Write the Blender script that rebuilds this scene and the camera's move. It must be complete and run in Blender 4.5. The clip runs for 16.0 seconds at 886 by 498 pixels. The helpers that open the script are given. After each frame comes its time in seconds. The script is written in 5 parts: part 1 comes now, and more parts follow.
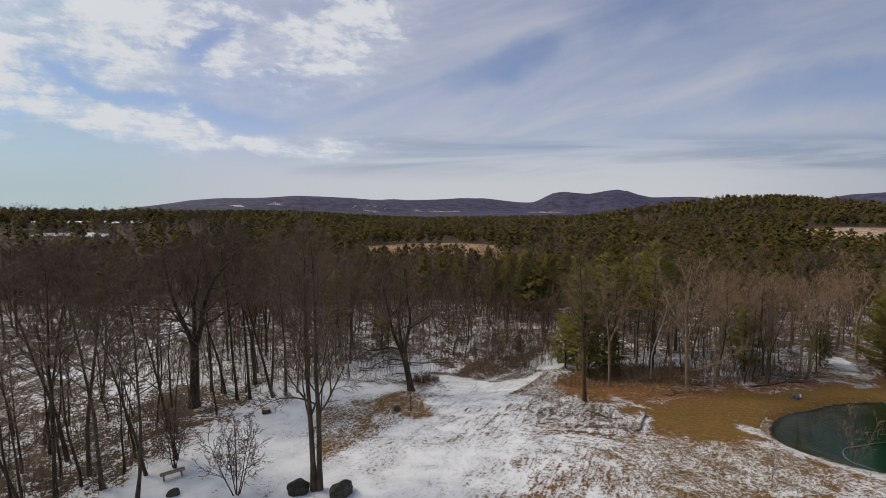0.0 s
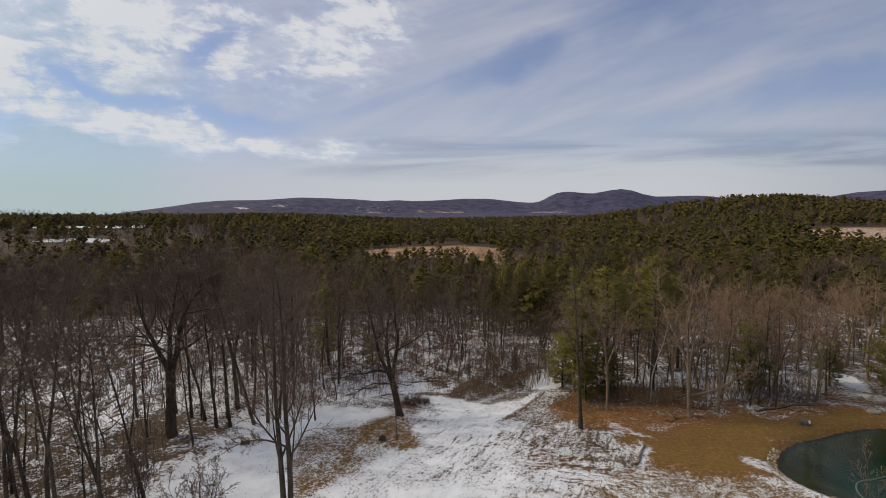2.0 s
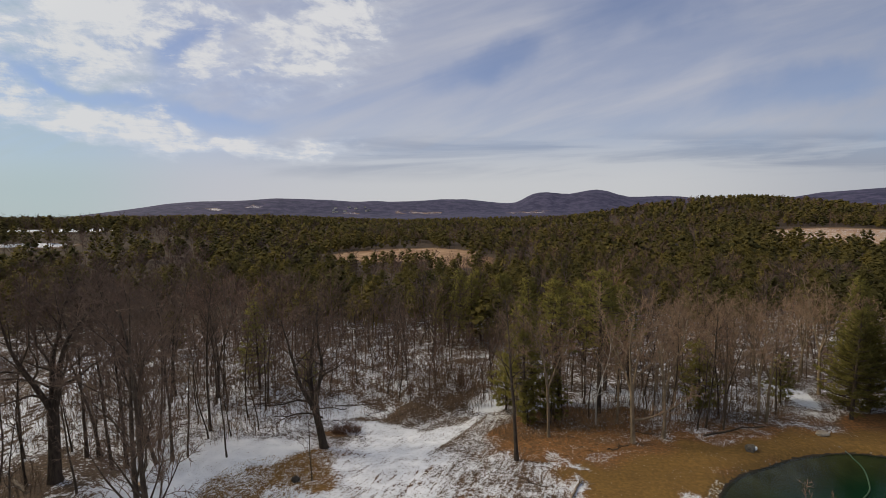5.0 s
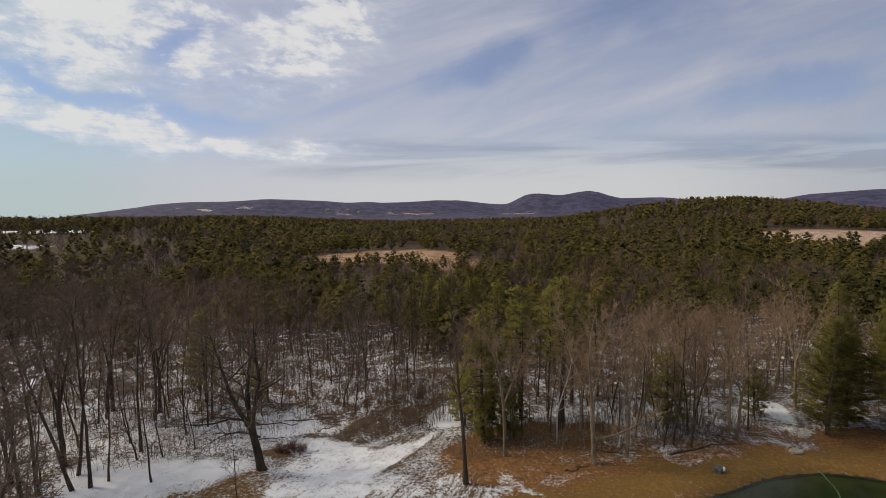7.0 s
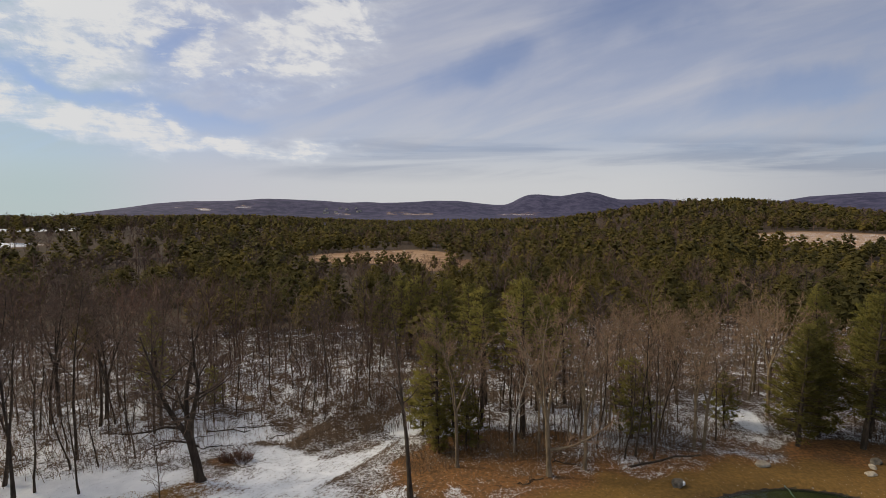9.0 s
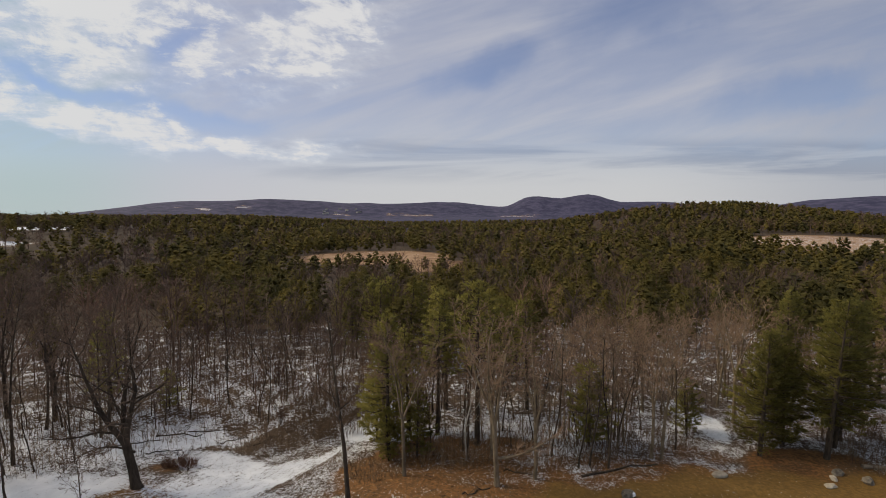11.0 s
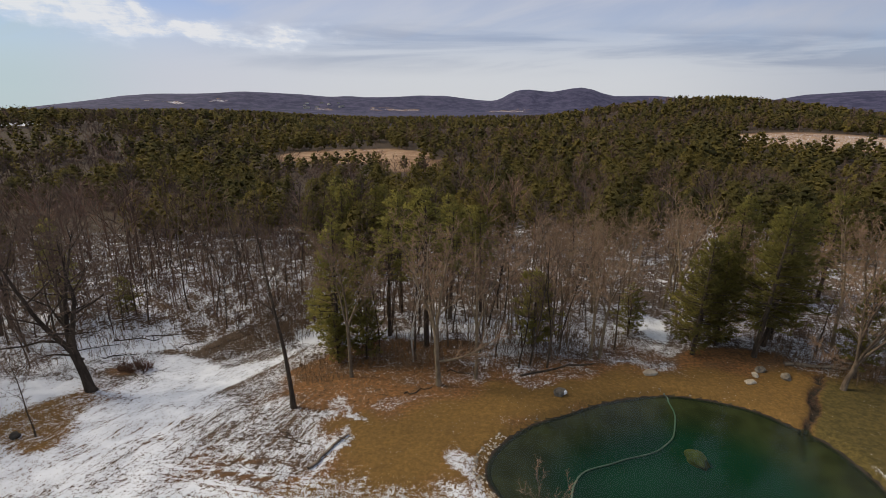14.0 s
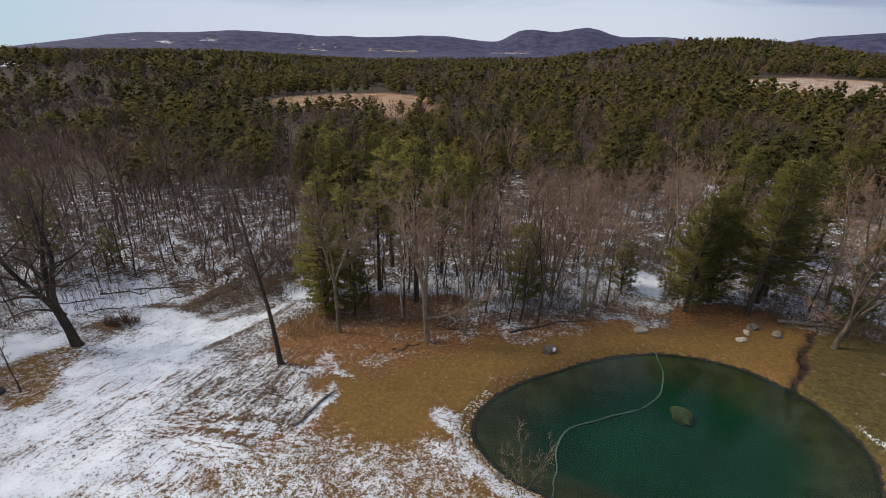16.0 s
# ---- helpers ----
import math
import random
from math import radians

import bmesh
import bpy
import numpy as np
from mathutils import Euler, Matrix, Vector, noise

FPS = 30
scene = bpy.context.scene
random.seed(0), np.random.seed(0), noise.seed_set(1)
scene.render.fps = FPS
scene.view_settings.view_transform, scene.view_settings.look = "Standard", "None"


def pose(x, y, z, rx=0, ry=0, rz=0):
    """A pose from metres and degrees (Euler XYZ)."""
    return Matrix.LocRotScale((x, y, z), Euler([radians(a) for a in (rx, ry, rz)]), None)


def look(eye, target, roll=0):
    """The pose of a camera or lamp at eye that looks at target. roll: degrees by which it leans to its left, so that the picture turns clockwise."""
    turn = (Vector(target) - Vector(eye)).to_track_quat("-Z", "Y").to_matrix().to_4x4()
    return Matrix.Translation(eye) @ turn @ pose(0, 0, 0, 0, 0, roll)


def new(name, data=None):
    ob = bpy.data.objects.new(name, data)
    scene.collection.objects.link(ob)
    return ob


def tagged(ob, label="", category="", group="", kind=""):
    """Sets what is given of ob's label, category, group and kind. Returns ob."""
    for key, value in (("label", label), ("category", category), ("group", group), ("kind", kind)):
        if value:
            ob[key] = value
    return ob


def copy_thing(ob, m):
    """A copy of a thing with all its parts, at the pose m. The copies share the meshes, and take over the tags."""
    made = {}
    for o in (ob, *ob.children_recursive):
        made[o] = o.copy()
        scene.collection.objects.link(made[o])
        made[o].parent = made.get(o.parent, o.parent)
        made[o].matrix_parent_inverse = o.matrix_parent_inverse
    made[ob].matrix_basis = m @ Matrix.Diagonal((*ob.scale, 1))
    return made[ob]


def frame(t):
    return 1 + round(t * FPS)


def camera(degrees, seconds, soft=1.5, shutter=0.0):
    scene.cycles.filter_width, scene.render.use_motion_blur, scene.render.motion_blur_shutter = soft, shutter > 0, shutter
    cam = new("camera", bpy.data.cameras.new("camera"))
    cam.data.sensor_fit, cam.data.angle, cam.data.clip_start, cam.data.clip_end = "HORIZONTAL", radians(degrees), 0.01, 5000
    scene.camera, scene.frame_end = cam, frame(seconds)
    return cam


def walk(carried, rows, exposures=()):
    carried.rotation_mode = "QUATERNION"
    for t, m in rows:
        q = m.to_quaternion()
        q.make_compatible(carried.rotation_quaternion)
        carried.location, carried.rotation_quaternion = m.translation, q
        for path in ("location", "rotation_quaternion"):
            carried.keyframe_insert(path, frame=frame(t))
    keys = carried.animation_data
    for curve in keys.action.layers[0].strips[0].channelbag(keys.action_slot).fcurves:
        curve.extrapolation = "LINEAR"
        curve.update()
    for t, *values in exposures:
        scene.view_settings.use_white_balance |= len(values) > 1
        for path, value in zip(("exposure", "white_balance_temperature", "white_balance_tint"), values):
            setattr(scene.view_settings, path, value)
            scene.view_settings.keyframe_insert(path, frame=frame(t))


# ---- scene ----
cam = camera(86.2, 16.0, soft=0.75)
PATH = [
    (0, (-1.832, -6.247, 20.796), (-1.779, -4.254, 20.636), -0.4),
    (0.5, (-1.676, -5.629, 21.309), (-1.622, -3.636, 21.152), -0.5),
    (1, (-1.253, -5.028, 21.86), (-1.21, -3.035, 21.703), -0.6),
    (1.5, (-0.734, -4.328, 22.26), (-0.698, -2.334, 22.101), -0.6),
    (2, (-0.036, -3.676, 22.559), (0.0, -1.683, 22.401), -0.8),
    (2.5, (0.712, -3.046, 22.804), (0.749, -1.053, 22.646), -0.9),
    (3, (1.612, -2.325, 23.096), (1.647, -0.332, 22.938), -0.9),
    (3.5, (2.549, -1.685, 23.359), (2.581, 0.308, 23.202), -0.9),
    (4, (3.467, -1.096, 23.627), (3.508, 0.898, 23.471), -1.1),
    (4.5, (4.400, -0.380, 23.735), (4.498, 1.612, 23.577), -1.0),
    (7, (9.987, 3.663, 23.855), (10.14, 5.652, 23.701), -0.9),
    (7.5, (11.151, 4.303, 23.789), (11.306, 6.29, 23.633), -0.8),
    (8, (12.394, 4.893, 23.705), (12.547, 6.881, 23.55), -0.8),
    (8.5, (13.646, 5.262, 23.676), (13.797, 7.25, 23.52), -0.7),
    (9, (14.722, 5.536, 23.608), (14.876, 7.525, 23.456), -0.6),
    (11.5, (20.459, 6.787, 23.369), (20.61, 8.775, 23.223), -0.2),
    (12, (21.124, 6.919, 23.365), (21.281, 8.908, 23.216), -0.1),
    (12.5, (21.841, 7.178, 23.595), (22.022, 9.158, 23.387), 0.0),
    (13, (22.678, 7.551, 23.879), (22.875, 9.514, 23.552), -0.3),
    (13.5, (23.114, 7.639, 23.964), (23.312, 9.574, 23.501), -0.3),
    (14, (23.643, 7.884, 24.036), (23.837, 9.792, 23.468), -0.1),
    (14.5, (23.964, 8.242, 24.094), (24.158, 10.125, 23.448), -0.0),
    (15, (24.295, 8.601, 24.137), (24.484, 10.464, 23.435), 0.1),
    (15.5, (24.513, 8.967, 24.163), (24.702, 10.814, 23.419), 0.1),
    (16, (24.719, 9.376, 24.19), (24.908, 11.21, 23.415), 0.2),
]
walk(cam, [(t, look(eye, target, roll)) for t, eye, target, roll in PATH], exposures=((0, -0.13, 6550, 10), (4.5, -0.14, 6700, 10), (7, -0.06, 6850, 10), (11.5, -0.09, 6850, 10), (13, -0.04, 7050, 10), (14, 0.04, 6600, 10), (16, 0.17, 6050, 10)))

# ---- light: hazy sun ahead and to one side, cloudy sky ----
SUN_AZ, SUN_EL = radians(-72), radians(44)      # azimuth from +y towards +x, elevation
sun_dir = Vector((math.sin(SUN_AZ) * math.cos(SUN_EL), math.cos(SUN_AZ) * math.cos(SUN_EL), math.sin(SUN_EL)))
sun_data = bpy.data.lights.new("sun", "SUN")
sun_data.energy, sun_data.angle, sun_data.color = 2.05, radians(14.0), (1.0, 0.86, 0.66)
sun = new("sun", sun_data)
sun.matrix_world = look(sun_dir * 400, (0, 0, 0))


class Nodes:
    """A short way to write node trees: values and links are given alike."""

    def __init__(self, tree):
        self.tree = tree
        tree.nodes.clear()

    def put(self, where, value):
        if isinstance(value, bpy.types.NodeSocket):
            self.tree.links.new(value, where)
        elif isinstance(value, tuple) and len(value) == 3 and where.type == "RGBA":
            where.default_value = (*value, 1.0)
        else:
            where.default_value = value

    def add(self, kind, inputs=None):
        node = self.tree.nodes.new(kind)
        for key, value in (inputs or {}).items():
            self.put(node.inputs[key], value)
        return node

    def math(self, op, a, b=0.0):
        node = self.add("ShaderNodeMath", {0: a, 1: b})
        node.operation = op
        return node.outputs[0]

    def scaled(self, a, b):
        node = self.add("ShaderNodeVectorMath", {0: a, 1: b})
        node.operation = "MULTIPLY"
        return node.outputs[0]

    def layer(self, name):
        node = self.add("ShaderNodeAttribute")
        node.attribute_name = name
        return node.outputs["Fac"]

    def mix(self, f, a, b):
        n = self.add("ShaderNodeMix")
        n.data_type = "RGBA"
        self.put(n.inputs[0], f), self.put(n.inputs[6], a), self.put(n.inputs[7], b)
        return n.outputs[2]

    def noise(self, vec, scale, detail=5.0, rough=0.55, dist=0.0):
        return self.add("ShaderNodeTexNoise", {"Vector": vec, "Scale": scale, "Detail": detail, "Roughness": rough, "Distortion": dist}).outputs[0]

    def ramp(self, v, lo, hi):
        node = self.add("ShaderNodeMapRange", {0: v, 1: lo, 2: hi})
        node.interpolation_type = "SMOOTHSTEP"
        return node.outputs[0]

    def mapping(self, vec, scale):
        return self.add("ShaderNodeMapping", {"Vector": vec, "Scale": scale}).outputs[0]

    def along(self, vec, turn, length, across):
        """Coordinates along and across a direction, scaled."""
        straight = self.add("ShaderNodeMapping", {"Vector": vec, "Rotation": (0, 0, radians(-turn))}).outputs[0]
        return self.mapping(straight, (length, across, 1))


world = bpy.data.worlds.new("world")
scene.world = world
world.use_nodes = True
w = Nodes(world.node_tree)
sky = w.add("ShaderNodeTexSky")
sky.sky_type, sky.sun_disc, sky.sun_elevation, sky.sun_rotation = "NISHITA", False, SUN_EL, SUN_AZ
sky.air_density, sky.dust_density, sky.ozone_density, sky.altitude = 1.0, 0.4, 1.2, 200
direction = w.add("ShaderNodeTexCoord").outputs["Generated"]
sep = w.add("ShaderNodeSeparateXYZ", {0: direction})
rise = w.math("ADD", w.math("MAXIMUM", sep.outputs[2], 0.0), 0.15)
flat = w.add("ShaderNodeCombineXYZ", {0: w.math("DIVIDE", sep.outputs[0], rise), 1: w.math("DIVIDE", sep.outputs[1], rise)}).outputs[0]
ahead = w.math("MAXIMUM", sep.outputs[1], 0.2)
east, up = w.math("DIVIDE", sep.outputs[0], ahead), w.math("DIVIDE", sep.outputs[2], ahead)   # slopes to the side and upwards, seen to the north
dome = w.add("ShaderNodeCombineXYZ", {0: east, 1: up}).outputs[0]
warp = w.add("ShaderNodeTexNoise", {"Vector": dome, "Scale": 5.0, "Detail": 4.0, "Roughness": 0.55})
warp = w.add("ShaderNodeVectorMath", {0: warp.outputs[1], 1: (0.5, 0.5, 0.5)})
warp.operation = "SUBTRACT"
bent_dome = w.add("ShaderNodeVectorMath", {0: dome, 1: w.scaled(warp.outputs[0], (0.20, 0.13, 0.0))}).outputs[0]


def bank(x, y, wide, tall, turn=0.0, inner=0.25, outer=1.35):
    """A bank of cloud, or a gap in it: 1 inside, fading outwards."""
    m = w.add("ShaderNodeMapping", {"Vector": bent_dome, "Location": (x, y, 0), "Rotation": (0, 0, radians(turn)), "Scale": (wide, tall, 1)})
    m.vector_type = "TEXTURE"
    r = w.add("ShaderNodeVectorMath", {0: m.outputs[0]})
    r.operation = "LENGTH"
    return w.ramp(r.outputs["Value"], outer, inner)


def most(items):
    out = items[0]
    for item in items[1:]:
        out = w.math("MAXIMUM", out, item)
    return out


puff = w.noise(w.along(flat, 20, 1.0, 1.5), 3.4, 10, 0.64, 0.25)
lumps = w.noise(w.along(dome, -14, 1.0, 1.9), 9.0, 9, 0.66, 0.2)
streak = w.noise(w.along(dome, 17, 0.75, 4.2), 2.2, 7, 0.56, 0.35)
broken = most([bank(-0.58, 0.37, 0.34, 0.135, -8), bank(-0.92, 0.29, 0.18, 0.15), bank(-0.20, 0.345, 0.21, 0.115, 20), bank(-0.66, 0.208, 0.34, 0.045, -13),
               bank(-0.33, 0.140, 0.25, 0.024, -4), bank(-0.50, 0.60, 0.50, 0.14)])
gaps = most([bank(-0.66, 0.258, 0.17, 0.020, -18), bank(-0.43, 0.325, 0.085, 0.036, 38), bank(-0.43, 0.192, 0.17, 0.022, -6), bank(-0.97, 0.225, 0.10, 0.025, -20)])
cover = w.math("SUBTRACT", w.math("MULTIPLY", broken, 0.74), w.math("MULTIPLY", gaps, 0.36))
cover = w.math("ADD", cover, w.math("ADD", w.math("MULTIPLY", w.math("SUBTRACT", puff, 0.5), 1.5), w.math("MULTIPLY", w.math("SUBTRACT", lumps, 0.5), 2.4)))
clumps = w.math("MULTIPLY", w.ramp(cover, -0.05, 0.85), w.ramp(broken, 0.0, 0.45))
blue_gap = most([bank(0.53, 0.43, 0.24, 0.075, 8), bank(0.17, 0.315, 0.14, 0.040, 24), bank(0.88, 0.27, 0.22, 0.060, 15), gaps])
veil = w.math("ADD", w.math("MULTIPLY", w.ramp(streak, 0.30, 0.70), 0.42), 0.42)
veil = w.math("MULTIPLY", veil, w.math("SUBTRACT", 1.0, w.math("MULTIPLY", blue_gap, 0.60)))
low = w.ramp(up, 0.27, 0.05)                    # haze thickens towards the skyline
bands = w.ramp(w.noise(w.along(dome, 1.5, 1.0, 11.0), 2.0, 6, 0.55, 0.5), 0.40, 0.62)
belt = w.math("MULTIPLY", w.ramp(up, 0.175, 0.135), w.ramp(up, 0.055, 0.10))     # grey belt of far cloud
belt = w.math("MULTIPLY", belt, w.ramp(east, -0.45, -0.05))
mask = w.math("MAXIMUM", clumps, w.math("MAXIMUM", veil, w.math("MULTIPLY", low, 0.92)))
shade = w.math("ADD", w.math("MULTIPLY", w.math("MULTIPLY", bands, belt), 0.75), w.math("MULTIPLY", w.ramp(east, 0.45, 1.1), 0.55))
haze = w.mix(w.ramp(east, -0.35, -0.75), (0.535, 0.555, 0.635), (0.44, 0.55, 0.59))
haze = w.mix(w.math("MULTIPLY", low, w.ramp(east, -0.6, 0.1)), haze, (0.60, 0.62, 0.66))
white = w.mix(shade, haze, (0.31, 0.345, 0.44))
white = w.mix(w.math("MULTIPLY", clumps, 0.9), white, (0.74, 0.76, 0.80))
blue = w.scaled(sky.outputs[0], (0.080, 0.083, 0.104))
near_sun = w.add("ShaderNodeVectorMath", {0: direction, 1: tuple(sun_dir)})     # bright thin cloud round the sun, out of view, added to lift the shade
near_sun.operation = "DOT_PRODUCT"
sun_fill = w.math("POWER", w.ramp(near_sun.outputs["Value"], 0.74, 1.02), 1.3)
white = w.mix(sun_fill, white, (3.0, 2.72, 2.28))
mask = w.math("MAXIMUM", mask, sun_fill)
w.add("ShaderNodeOutputWorld", {0: w.add("ShaderNodeBackground", {0: w.mix(mask, blue, white), 1: 1.0}).outputs[0]})


# ---- materials ----
def material(name):
    m = bpy.data.materials.new(name)
    m.use_nodes = True
    n = Nodes(m.node_tree)
    n.bsdf = n.add("ShaderNodeBsdfPrincipled", {"Roughness": 0.9})
    n.bsdf.inputs["Specular IOR Level"].default_value = 0.25
    n.out = n.add("ShaderNodeOutputMaterial", {0: n.bsdf.outputs[0]})
    n.obj = n.add("ShaderNodeTexCoord").outputs["Object"]
    return m, n


def surface(name, dark, light, scale, rough=0.9, bump=0.3, detail=6, stretch=(1, 1, 1), vary=0.25, island=False, glow=0.0, tint=False):
    """Two tones mixed by noise at two scales, with a little difference from thing to thing."""
    m, n = material(name)
    vec = n.mapping(n.obj, stretch)
    fine = n.noise(vec, scale, detail, 0.65)
    coarse = n.noise(vec, scale * 0.13, 3)
    f = n.ramp(n.math("ADD", n.math("MULTIPLY", fine, 0.65), n.math("MULTIPLY", coarse, 0.45)), 0.38, 0.72)
    col = n.mix(f, dark, light)
    if tint:
        t = n.layer("tint")
        ks = [n.add("ShaderNodeMapRange", {0: t, 1: 0.0, 2: 1.0, 3: lo, 4: hi}).outputs[0] for lo, hi in ((0.68, 1.30), (0.74, 1.22), (0.88, 1.08))]
        col = n.scaled(col, n.add("ShaderNodeCombineXYZ", {0: ks[0], 1: ks[1], 2: ks[2]}).outputs[0])
    if vary:
        rnd = n.add("ShaderNodeNewGeometry").outputs["Random Per Island"] if island else n.add("ShaderNodeObjectInfo").outputs["Random"]
        k = n.add("ShaderNodeMapRange", {0: rnd, 1: 0.0, 2: 1.0, 3: 1 - vary, 4: 1 + vary}).outputs[0]
        col = n.scaled(col, n.add("ShaderNodeCombineXYZ", {0: k, 1: k, 2: k}).outputs[0])
    n.put(n.bsdf.inputs["Base Color"], col)
    n.bsdf.inputs["Roughness"].default_value = rough
    if bump:
        b = n.add("ShaderNodeBump", {"Strength": bump, "Distance": 0.05, "Height": fine})
        n.put(n.bsdf.inputs["Normal"], b.outputs[0])
    if glow:    # light that comes through thin leaves
        through_leaf = n.add("ShaderNodeBsdfTranslucent", {0: col}).outputs[0]
        n.put(n.out.inputs[0], n.add("ShaderNodeMixShader", {0: glow, 1: n.bsdf.outputs[0], 2: through_leaf}).outputs[0])
    return m


BARK_DARK = surface("bark_dark", (0.030, 0.022, 0.016), (0.095, 0.070, 0.050), 5, stretch=(1, 1, 0.25), bump=0.6)
BARK_PALE = surface("bark_pale", (0.100, 0.074, 0.047), (0.275, 0.208, 0.138), 4, stretch=(1, 1, 0.3), bump=0.4)
BARK_BIRCH = surface("bark_birch", (0.30, 0.27, 0.24), (0.62, 0.58, 0.52), 5, stretch=(1, 1, 1.6), bump=0.2)
TWIG_DARK = surface("twig_dark", (0.094, 0.063, 0.047), (0.196, 0.133, 0.097), 0.8, bump=0, vary=0.2)
TWIG_PALE = surface("twig_pale", (0.178, 0.115, 0.075), (0.350, 0.232, 0.154), 0.8, bump=0, vary=0.2)
TWIG_RED = surface("twig_red", (0.10, 0.05, 0.035), (0.20, 0.11, 0.075), 0.8, bump=0, vary=0.25)
BARK_MID = surface("bark_brown", (0.060, 0.045, 0.034), (0.190, 0.145, 0.105), 4, stretch=(1, 1, 0.3), bump=0.4)
TWIG_FAR = surface("twig_far", (0.084, 0.054, 0.042), (0.182, 0.118, 0.090), 0.03, bump=0, vary=0.2, island=True, tint=True)
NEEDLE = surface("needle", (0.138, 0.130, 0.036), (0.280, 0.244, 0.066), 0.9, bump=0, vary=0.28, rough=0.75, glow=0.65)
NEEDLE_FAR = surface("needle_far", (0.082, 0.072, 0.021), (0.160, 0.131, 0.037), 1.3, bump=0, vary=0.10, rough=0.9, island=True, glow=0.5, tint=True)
ROCK = surface("rock_grey", (0.125, 0.105, 0.082), (0.300, 0.260, 0.205), 2.5, bump=0.8)
ROCK_DARK = surface("rock_dark", (0.022, 0.019, 0.016), (0.080, 0.068, 0.055), 2.5, bump=0.8)
ROCK_BROWN = surface("rock_brown", (0.060, 0.052, 0.043), (0.190, 0.165, 0.135), 2.5, bump=0.8)
ROCK_PALE = surface("rock_pale", (0.28, 0.24, 0.185), (0.50, 0.44, 0.355), 2.5, bump=0.6)
SNOW_CAP = surface("snow_cap", (0.74, 0.76, 0.80), (0.84, 0.85, 0.87), 1.5, bump=0.3, vary=0)
DEADWOOD = surface("deadwood", (0.10, 0.075, 0.055), (0.26, 0.21, 0.16), 3, stretch=(0.3, 1, 1), bump=0.6)
CUT_WOOD = surface("cut_wood", (0.26, 0.18, 0.10), (0.45, 0.33, 0.20), 6, bump=0.2)
WEED = surface("dead_weed", (0.090, 0.060, 0.040), (0.220, 0.150, 0.095), 0.5, bump=0, vary=0.35, island=True)
STRAW = surface("straw", (0.22, 0.15, 0.065), (0.38, 0.28, 0.13), 0.5, bump=0, vary=0.3, island=True)
HOUSE_WALL = surface("house_wall", (0.40, 0.38, 0.35), (0.62, 0.60, 0.56), 0.6, bump=0, vary=0.2)
HOUSE_ROOF = surface("house_roof", (0.10, 0.095, 0.095), (0.20, 0.19, 0.18), 0.6, bump=0, vary=0.3)

GROUND, g = material("ground_cover")
cover_snow = g.layer("snow")
cover_grass = g.layer("grass")
cover_haze = g.layer("far")
cover_rut = g.layer("rut")
cover_mud = g.layer("mud")
fine = g.noise(g.obj, 3.2, 8, 0.68)
patch = g.noise(g.obj, 0.42, 6, 0.62, 0.5)
grain = g.noise(g.obj, 7.0, 5, 0.75)
crumbs = g.noise(g.obj, 13.0, 3, 0.7)
grey_litter = g.mix(g.ramp(fine, 0.35, 0.68), (0.050, 0.036, 0.026), (0.150, 0.105, 0.070))
litter = g.mix(g.ramp(cover_grass, 0.02, 0.14), grey_litter, g.mix(g.ramp(fine, 0.35, 0.68), (0.085, 0.042, 0.018), (0.250, 0.116, 0.042)))
litter = g.mix(g.math("MULTIPLY", g.ramp(patch, 0.45, 0.7), 0.5), litter, (0.115, 0.075, 0.042))
lawn = g.mix(g.ramp(fine, 0.3, 0.7), (0.104, 0.058, 0.015), (0.190, 0.110, 0.029))
lawn = g.mix(g.math("MULTIPLY", g.ramp(patch, 0.42, 0.68), 0.55), lawn, (0.120, 0.070, 0.020))
lawn = g.mix(g.math("MULTIPLY", g.ramp(grain, 0.5, 0.75), 0.35), lawn, (0.25, 0.165, 0.062))
lawn = g.mix(g.layer("olive"), lawn, g.mix(g.ramp(fine, 0.3, 0.7), (0.046, 0.038, 0.010), (0.105, 0.080, 0.022)))
soil = g.mix(cover_grass, litter, lawn)
# base colour of the far hills, with the blue of distance haze put in
hazy_hill_tone = g.mix(g.ramp(g.noise(g.obj, 0.02, 8, 0.72), 0.38, 0.64), (0.026, 0.027, 0.060), (0.072, 0.066, 0.118))
# far woods' needle litter, its tone darkened for the shade under the trees
needles = g.mix(g.ramp(fine, 0.35, 0.65), (0.028, 0.020, 0.013), (0.075, 0.050, 0.030))
soil = g.mix(g.layer("needles"), soil, needles)
soil = g.mix(g.layer("hay"), soil, g.mix(g.ramp(g.noise(g.obj, 0.09, 6, 0.65), 0.35, 0.65), (0.200, 0.110, 0.058), (0.370, 0.248, 0.152)))
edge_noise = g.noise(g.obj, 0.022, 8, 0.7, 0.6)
hill_mask = g.math("MULTIPLY", g.ramp(cover_haze, 0.0, 0.03), g.ramp(g.math("ADD", cover_haze, g.math("MULTIPLY", g.math("SUBTRACT", edge_noise, 0.5), 3.6)), 0.05, 0.40))
soil = g.mix(hill_mask, soil, hazy_hill_tone)
soil = g.mix(cover_mud, soil, g.mix(g.ramp(fine, 0.35, 0.65), (0.014, 0.011, 0.008), (0.040, 0.030, 0.020)))
ruts = g.noise(g.along(g.obj, 62, 0.42, 2.6), 1.1, 5, 0.6, 0.9)
cross_ruts = g.noise(g.along(g.obj, -15, 0.30, 2.2), 1.1, 5, 0.6, 0.9)
melt = g.math("ADD", g.math("MULTIPLY", fine, 0.60), g.math("MULTIPLY", patch, 0.40))
specks = g.math("ADD", g.math("MULTIPLY", g.math("SUBTRACT", grain, 0.5), 0.70), g.math("MULTIPLY", g.math("SUBTRACT", crumbs, 0.5), 0.62))
melt = g.math("ADD", melt, g.math("MULTIPLY", specks, g.layer("speck")))
